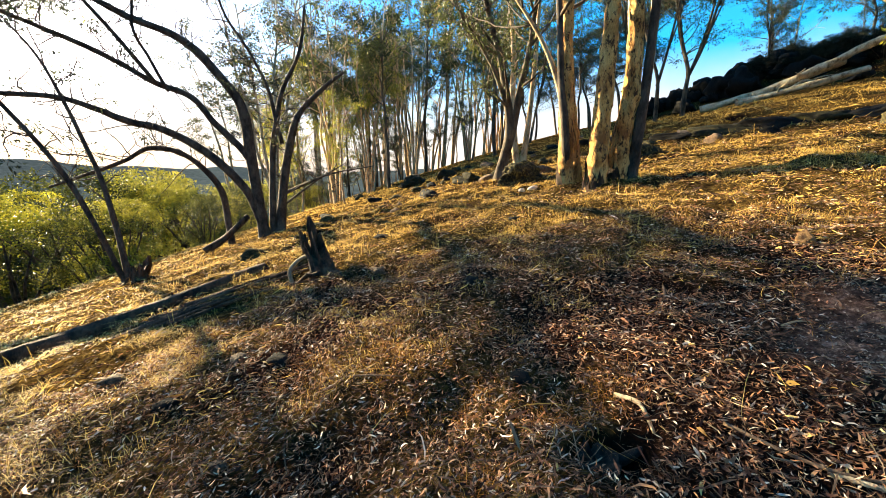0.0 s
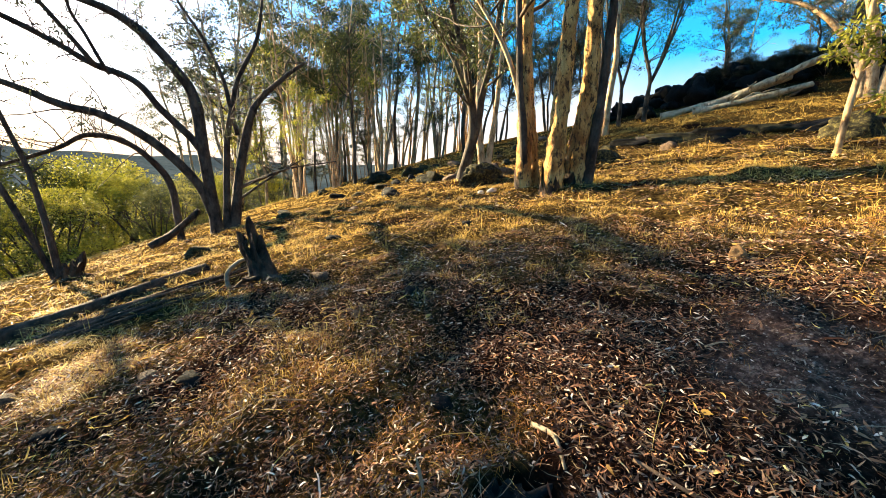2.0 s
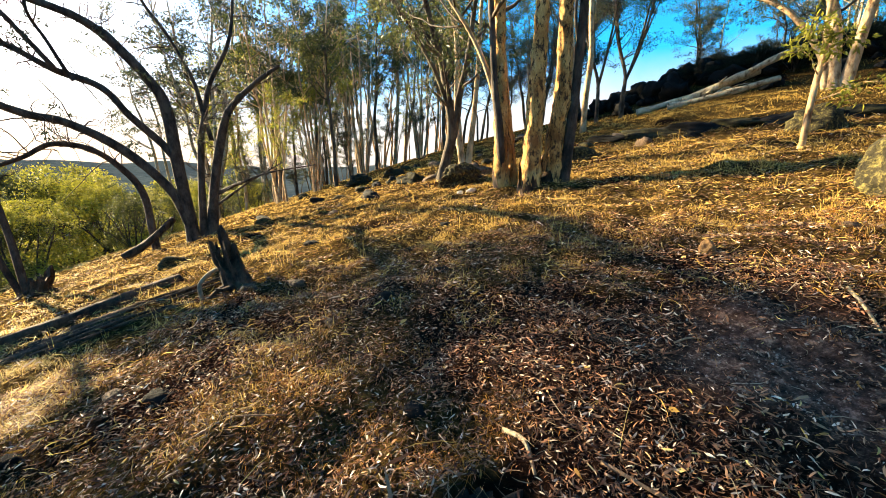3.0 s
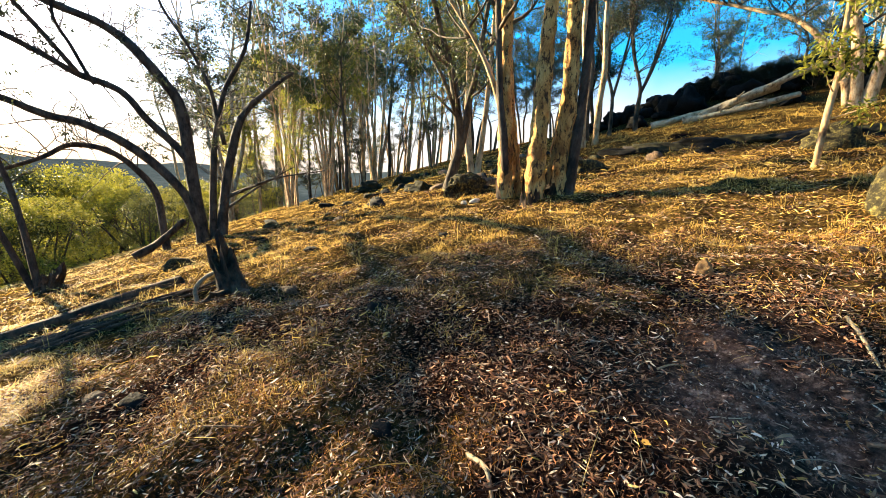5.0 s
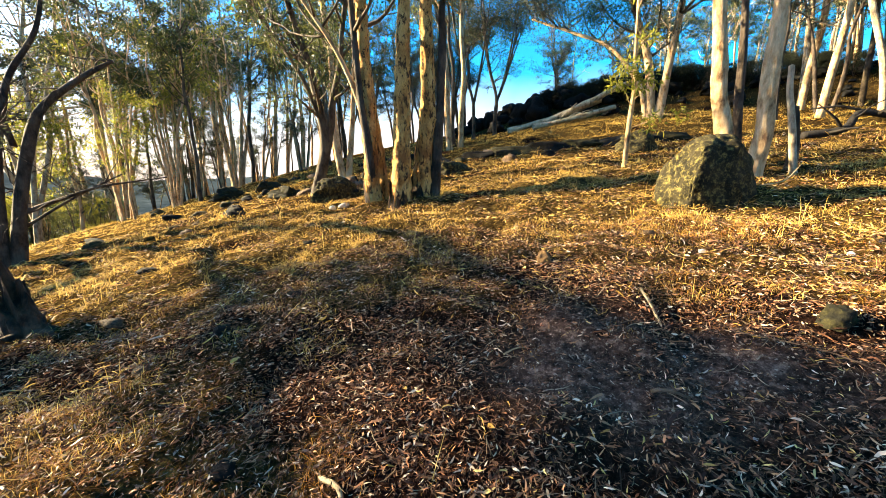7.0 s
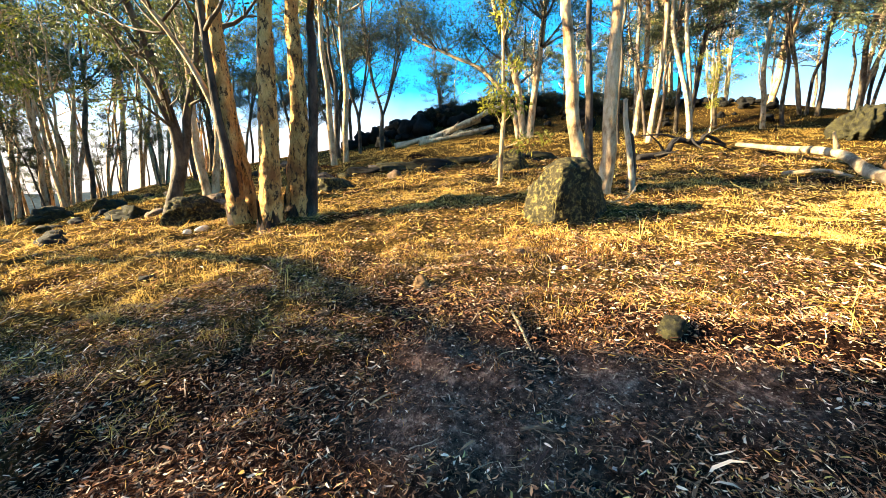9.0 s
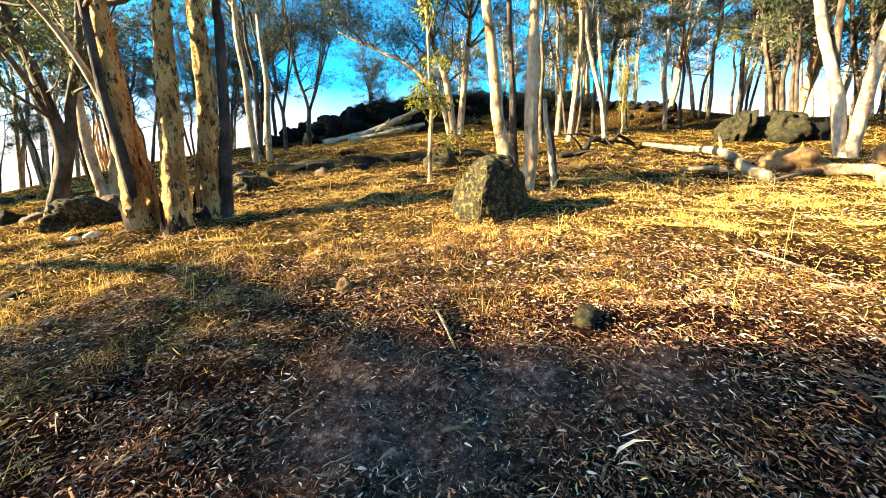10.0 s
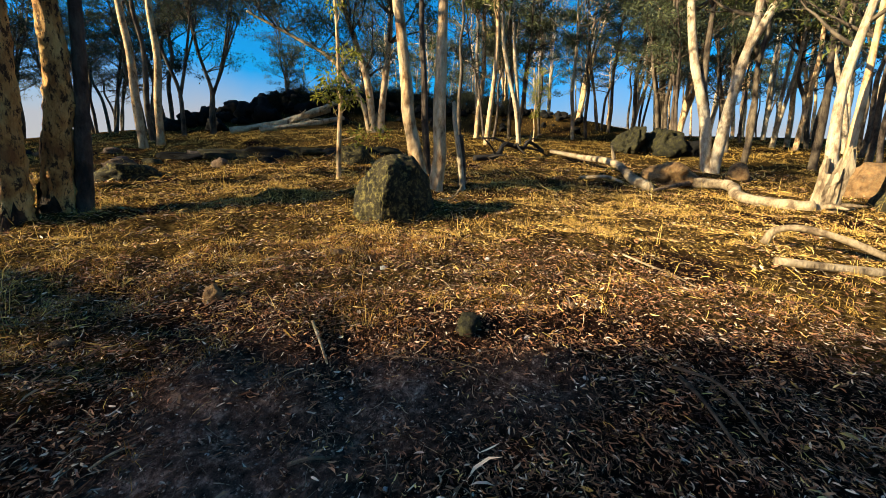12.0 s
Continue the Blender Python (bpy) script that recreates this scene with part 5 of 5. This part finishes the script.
# ---------------------------------------------------------------- shrubs down the valley side
def shrub(seed, mat, label):
    """Several thin stems under a broad rounded leafy head."""
    rng = np.random.default_rng(seed)
    root = thing("shrub_tree", (0, 0, 0), label, "shrub", "valley scrub")
    ends = []
    for _ in range(7):
        a = rng.uniform(0, 6.28)
        b = Build()
        line = wander((0.25 * math.cos(a), 0.25 * math.sin(a), -0.4), (math.cos(a) * 0.45, math.sin(a) * 0.45, 1.0), rng.uniform(3.2, 4.4), rng, 6, 0.25, 0.05)
        b.tube(line, np.linspace(0.07, 0.025, len(line)), 5, 0.05, rng)
        part("stem", b.mesh("stem", BARK_DARK), root)
    # tufts over the shell of the head, in several lobes
    for _ in range(7):
        a, h = rng.uniform(0, 6.28), rng.uniform(0.0, 1.0)
        mid = np.array([math.cos(a) * (1.9 - h), math.sin(a) * (1.9 - h), 2.4 + 1.6 * h])
        w = rng.normal(size=(26, 3)) + np.array([0, 0, 0.5])
        w /= np.linalg.norm(w, axis=1, keepdims=True)
        ends.extend((mid + w * np.array([1.05, 1.05, 0.75]) * rng.uniform(0.75, 1.05, (26, 1))).tolist())
    # sparser, lower foliage inside and under the head
    for _ in range(6):
        a = rng.uniform(0, 6.28)
        mid = np.array([math.cos(a) * 1.5, math.sin(a) * 1.5, rng.uniform(0.6, 1.7)])
        ends.extend((mid + rng.normal(size=(20, 3)) * np.array([0.5, 0.5, 0.42])).tolist())
    c = Build()
    leaf_clumps(c, ends, rng, 36, 0.28, 0.1, 0.06, 0.0)
    part("crown", c.mesh("crown", mat, False), root, "dense small rounded leaf tufts")
    return root


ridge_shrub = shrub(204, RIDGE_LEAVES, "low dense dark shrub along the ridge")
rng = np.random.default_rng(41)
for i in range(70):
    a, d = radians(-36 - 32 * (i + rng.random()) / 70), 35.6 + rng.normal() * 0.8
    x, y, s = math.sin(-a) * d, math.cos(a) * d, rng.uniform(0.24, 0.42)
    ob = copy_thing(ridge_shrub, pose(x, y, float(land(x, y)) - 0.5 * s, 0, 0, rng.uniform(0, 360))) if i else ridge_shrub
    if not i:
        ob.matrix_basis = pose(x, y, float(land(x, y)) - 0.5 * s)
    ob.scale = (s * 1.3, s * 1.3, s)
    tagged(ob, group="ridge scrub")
SHRUBS = [shrub(201, SCRUB_YELLOW, "rounded scrub tree with sunlit yellow-green crown"), shrub(202, SCRUB_LEAVES, "rounded olive-green scrub tree"), shrub(203, SCRUB_LEAVES, "rounded olive-green scrub tree")]
first = set()
rng = np.random.default_rng(31)
placed = []
for i in range(170):
    a, d = radians(rng.uniform(17, 66)), rng.uniform(25, 70)
    if math.degrees(a) < 27 and d < 42:
        continue
    x, y, k = -math.sin(a) * d, math.cos(a) * d, int(rng.integers(0, 3))
    s = min(2.3, max(0.6, (1.6 - 0.045 * d - float(ground_z(x, y))) / 4.4 * rng.uniform(0.75, 1.25)))
    if any((x - p) ** 2 + (y - q) ** 2 < (1.7 * s + 0.7 * r) ** 2 for p, q, r in placed):
        continue
    placed.append((x, y, s))
    m = pose(x, y, float(ground_z(x, y)), 0, 0, rng.uniform(0, 360))
    if k in first:
        ob = copy_thing(SHRUBS[k], m)
    else:
        first.add(k)
        ob = SHRUBS[k]
        ob.matrix_basis = m
    ob.scale = (s, s, s * rng.uniform(0.9, 1.1))


# ---------------------------------------------------------------- litter and grass
def scatter(n, seed, inner, outer, power=1.0, yaw=(62, -122), centre=(0.8, 0.2)):
    """Places on the slope in a wide fan, denser towards its middle."""
    rng = np.random.default_rng(seed)
    d = inner + (outer - inner) * rng.random(n) ** power
    a = np.radians(rng.uniform(yaw[1], yaw[0], n))
    return centre[0] - np.sin(a) * d, centre[1] + np.cos(a) * d, rng


def litter(name, n, seed, inner, outer, length, width, mat, label, power=1.0, thin=None):
    x, y, rng = scatter(n, seed, inner, outer, power)
    if thin is not None:
        keep = rng.random(len(x)) < thin(x, y)
        x, y = x[keep], y[keep]
    n = len(x)
    at = np.stack([x, y, land(x, y) + rng.uniform(0.004, 0.04, n)], 1)
    a = rng.uniform(0, 6.28, n)
    way = np.stack([np.cos(a), np.sin(a), rng.normal(0.05, 0.34, n)], 1)
    way[:, 2] += 0.157 * way[:, 0] + 0.09 * way[:, 1]
    way /= np.linalg.norm(way, axis=1, keepdims=True)
    b = Build()
    s = 0.45 + 1.1 * rng.random(n) ** 1.5
    b.curled_leaves(at, way, length * s, width * s * rng.uniform(0.6, 1.3, n), rng)
    return tagged(new(name, b.mesh(name, mat, False)), label, "leaf litter", kind="stuff")


def blades(name, x, y, rng, height, width, mat, label, lean=0.5):
    """Bent dry blades: a narrow strip of two faces each."""
    n = len(x)
    a = rng.uniform(0, 6.28, n)
    z = land(x, y)
    h = height * rng.uniform(0.45, 1.3, n)
    bend = lean * rng.uniform(0.3, 1.5, n)
    dx, dy = np.cos(a), np.sin(a)
    w = width * rng.uniform(0.7, 1.3, n) * 0.5
    p0 = np.stack([x, y, z - 0.01], 1)
    p1 = p0 + np.stack([dx * bend * h * 0.35, dy * bend * h * 0.35, h * (0.62 - 0.2 * np.minimum(bend, 1.7))], 1)
    p2 = p0 + np.stack([dx * bend * h * 1.0, dy * bend * h * 1.0, h * (1.0 - 0.5 * np.minimum(bend, 1.8))], 1)
    side = np.stack([-dy, dx, np.zeros(n)], 1) * w[:, None]
    v = np.stack([p0 - side, p0 + side, p1 + side * 0.8, p1 - side * 0.8, p2], 1).reshape(-1, 3)
    i = np.arange(n)[:, None] * 5
    faces = (i + np.array([0, 1, 2, 3])).tolist() + (i + np.array([3, 2, 4])).tolist()
    return tagged(new(name, mesh_of(name, v, faces, mat, False)), label, "grass", kind="stuff")


def trodden_at(x, y):
    """The trampled hollow of fine leaf litter uphill of the path, 0 to 1."""
    return np.clip((x - 1.2) / 0.8, 0, 1) * np.clip((4.4 - 0.7 * x - 0.75 * y) / 1.0, 0, 1)


def open_ground(x, y):
    return np.clip(1.05 - bare_at(x, y) * 1.25 - 1.1 * char_shade_at(x, y), 0, 1)


def open_slope(x, y):
    """The grassier ground up the slope, thinning towards the trodden hollow."""
    return np.clip((0.7 * x + 0.75 * y - 4.0) / 1.6, 0, 1) * np.clip(1.1 - bare_at(x, y) * 1.5, 0, 1) * (0.25 + 0.75 * patchy(x, y))


def patchy(x, y):
    """Straw lies in patches with dark soil between."""
    p = np.array([noise.noise((u * 1.1, v * 1.7, 4.0)) + 0.7 * noise.noise((u * 4.3, v * 5.1, 7.0)) for u, v in zip(x, y)])
    return np.clip(0.12 + straw_at(x, y) * 0.5 + 2.2 * p, 0.02, 1)


litter("fallen_leaves", 150000, 300, 0.7, 5.5, 0.036, 0.0075, LITTER, "carpet of dry narrow eucalyptus leaves", 0.8, open_ground)
litter("fallen_leaves", 70000, 301, 4.5, 16.0, 0.052, 0.011, LITTER, "carpet of dry narrow eucalyptus leaves", 0.8)
litter("dry_stalks", 550, 308, 1.2, 7.0, 0.26, 0.003, STRAW, "long thin dry stalks lying on the litter", 0.9, lambda x, y: 1 - 0.8 * trodden_at(x, y))
litter("large_leaves", 320, 309, 1.0, 5.0, 0.06, 0.015, CHIPS, "scattered larger bleached leaves", 0.8)
litter("fallen_leaves", 60000, 322, 0.7, 6.0, 0.04, 0.0065, CHIPS, "fine bleached leaf bits in the trampled hollow", 0.85, lambda x, y: 0.2 * trodden_at(x, y) * np.clip((2.4 - y) / 1.4, 0, 1) * open_ground(x, y))
litter("bark_strips", 1500, 302, 0.8, 7.0, 0.13, 0.011, LITTER, "scattered curled strips of bark", 0.9, open_ground)
litter("straw_litter", 60000, 307, 2.6, 13.0, 0.085, 0.0055, STRAW, "flattened straw lying on the slope", 0.75, lambda x, y: patchy(x, y) * (1 - 0.9 * trodden_at(x, y)))
litter("straw_litter", 85000, 320, 2.2, 10.0, 0.05, 0.0055, CHIPS, "pale broken straw and leaf bits on the open slope", 0.8, open_slope)
litter("straw_litter", 52000, 321, 9.0, 30.0, 0.2, 0.009, STRAW, "flattened straw on the upper slope", 0.75, patchy)
litter("twigs", 9000, 303, 0.8, 8.0, 0.13, 0.004, TWIGS, "thin fallen twigs among the leaves", 0.9)


# pale chips and leaves, lightened further to stand for full sun here
x, y, rng = scatter(22000, 305, 0.0, 4.2, 0.55, (180, -180), (8.6, -0.8))
keep = (rng.random(len(x)) < np.clip((x - 5.6) / 2.0, 0, 0.8)) & (y < 2.5)
n = int(keep.sum())
a = rng.uniform(0, 6.28, n)
b = Build()
way = np.stack([np.cos(a), np.sin(a), 0.157 * np.cos(a) + 0.09 * np.sin(a) + rng.normal(0.03, 0.15, n)], 1)
way /= np.linalg.norm(way, axis=1, keepdims=True)
b.leaves(np.stack([x[keep], y[keep], land(x[keep], y[keep]) + rng.uniform(0.005, 0.03, n)], 1), way, rng.uniform(0.025, 0.06, n), rng.uniform(0.005, 0.01, n), rng)
tagged(new("pale_litter", b.mesh("pale_litter", CHIPS, False)), "pale leaf and wood litter, lightened for the sun on the open slope", "leaf litter", kind="stuff")


def gravel(n, seed):
    """Grit and pebbles on the bare soil."""
    rng = np.random.default_rng(seed)
    x, y = rng.uniform(1.6, 4.8, n), rng.uniform(0.2, 3.2, n)
    keep = rng.random(n) < np.clip(bare_at(x, y) * 1.3, 0.03, 1)
    x, y = x[keep], y[keep]
    n = len(x)
    s = 0.002 + 0.01 * rng.random(n) ** 4
    shape = np.array([[1, 0, 0], [0, 1, 0], [-1, 0, 0], [0, -1, 0], [0, 0, 0.8], [0, 0, -0.8]])
    spin = rng.uniform(0, 6.28, n)
    c, d = np.cos(spin)[:, None], np.sin(spin)[:, None]
    v = shape[None] * s[:, None, None] * rng.uniform(0.6, 1.3, (n, 6, 1))
    v = np.stack([v[..., 0] * c - v[..., 1] * d, v[..., 0] * d + v[..., 1] * c, v[..., 2]], -1)
    v += np.stack([x, y, land(x, y) + 0.012], 1)[:, None]
    tri = np.array([[0, 1, 4], [1, 2, 4], [2, 3, 4], [3, 0, 4], [1, 0, 5], [2, 1, 5], [3, 2, 5], [0, 3, 5]])
    faces = (np.arange(n)[:, None, None] * 6 + tri[None]).reshape(-1, 3).tolist()
    return tagged(new("gravel", mesh_of("gravel", v.reshape(-1, 3), faces, GRIT, False)), "loose grey grit on the bare soil", "gravel", kind="stuff")


gravel(18000, 306)


def tufts(n, seed, inner, outer, per, spread, power=0.8, floor=0.0):
    """Places of blades, gathered in tufts on the grassy ground."""
    x, y, rng = scatter(n, seed, inner, outer, power)
    patch = np.array([noise.noise((p * 0.9, q * 1.3, 2.0)) + 0.6 * noise.noise((p * 3.1, q * 3.7, 5.0)) for p, q in zip(x, y)])
    keep = rng.random(n) < np.clip(straw_at(x, y) + floor - char_shade_at(x, y), 0, 1) * np.clip(0.2 + 2.6 * patch, 0.0, 1) * (1 - 0.9 * trodden_at(x, y))
    x, y = np.repeat(x[keep], per), np.repeat(y[keep], per)
    return x + rng.normal(size=len(x)) * spread, y + rng.normal(size=len(x)) * spread, rng


x, y, rng = tufts(5200, 310, 1.4, 5.5, 24, 0.055, 0.7, 0.12)
blades("dry_grass", x, y, rng, 0.1, 0.0027, RUSTY, "rust-brown dry grass between the leaves", 1.3)
x, y, rng = tufts(7000, 311, 2.6, 9.5, 26, 0.055, 0.75, 0.08)
blades("dry_grass", x, y, rng, 0.12, 0.0032, STRAW, "golden dry straw grass on the slope", 1.15)
x, y, rng = tufts(15000, 312, 7.5, 24.0, 11, 0.11, 0.9, 0.3)
blades("dry_grass", x, y, rng, 0.15, 0.008, STRAW, "golden dry straw grass on the slope", 1.6)
x, y, rng = tufts(12000, 313, 20.0, 40.0, 9, 0.25, 0.9, 0.4)
blades("dry_grass", x, y, rng, 0.2, 0.016, STRAW, "golden dry straw grass on the far slope", 1.5)
x, y, rng = tufts(1000, 314, 2.8, 14.0, 3, 0.03, 0.8, 0.2)
blades("tall_grass", x, y, rng, 0.34, 0.004, STRAW, "tall single dry grass stalks", 0.45)
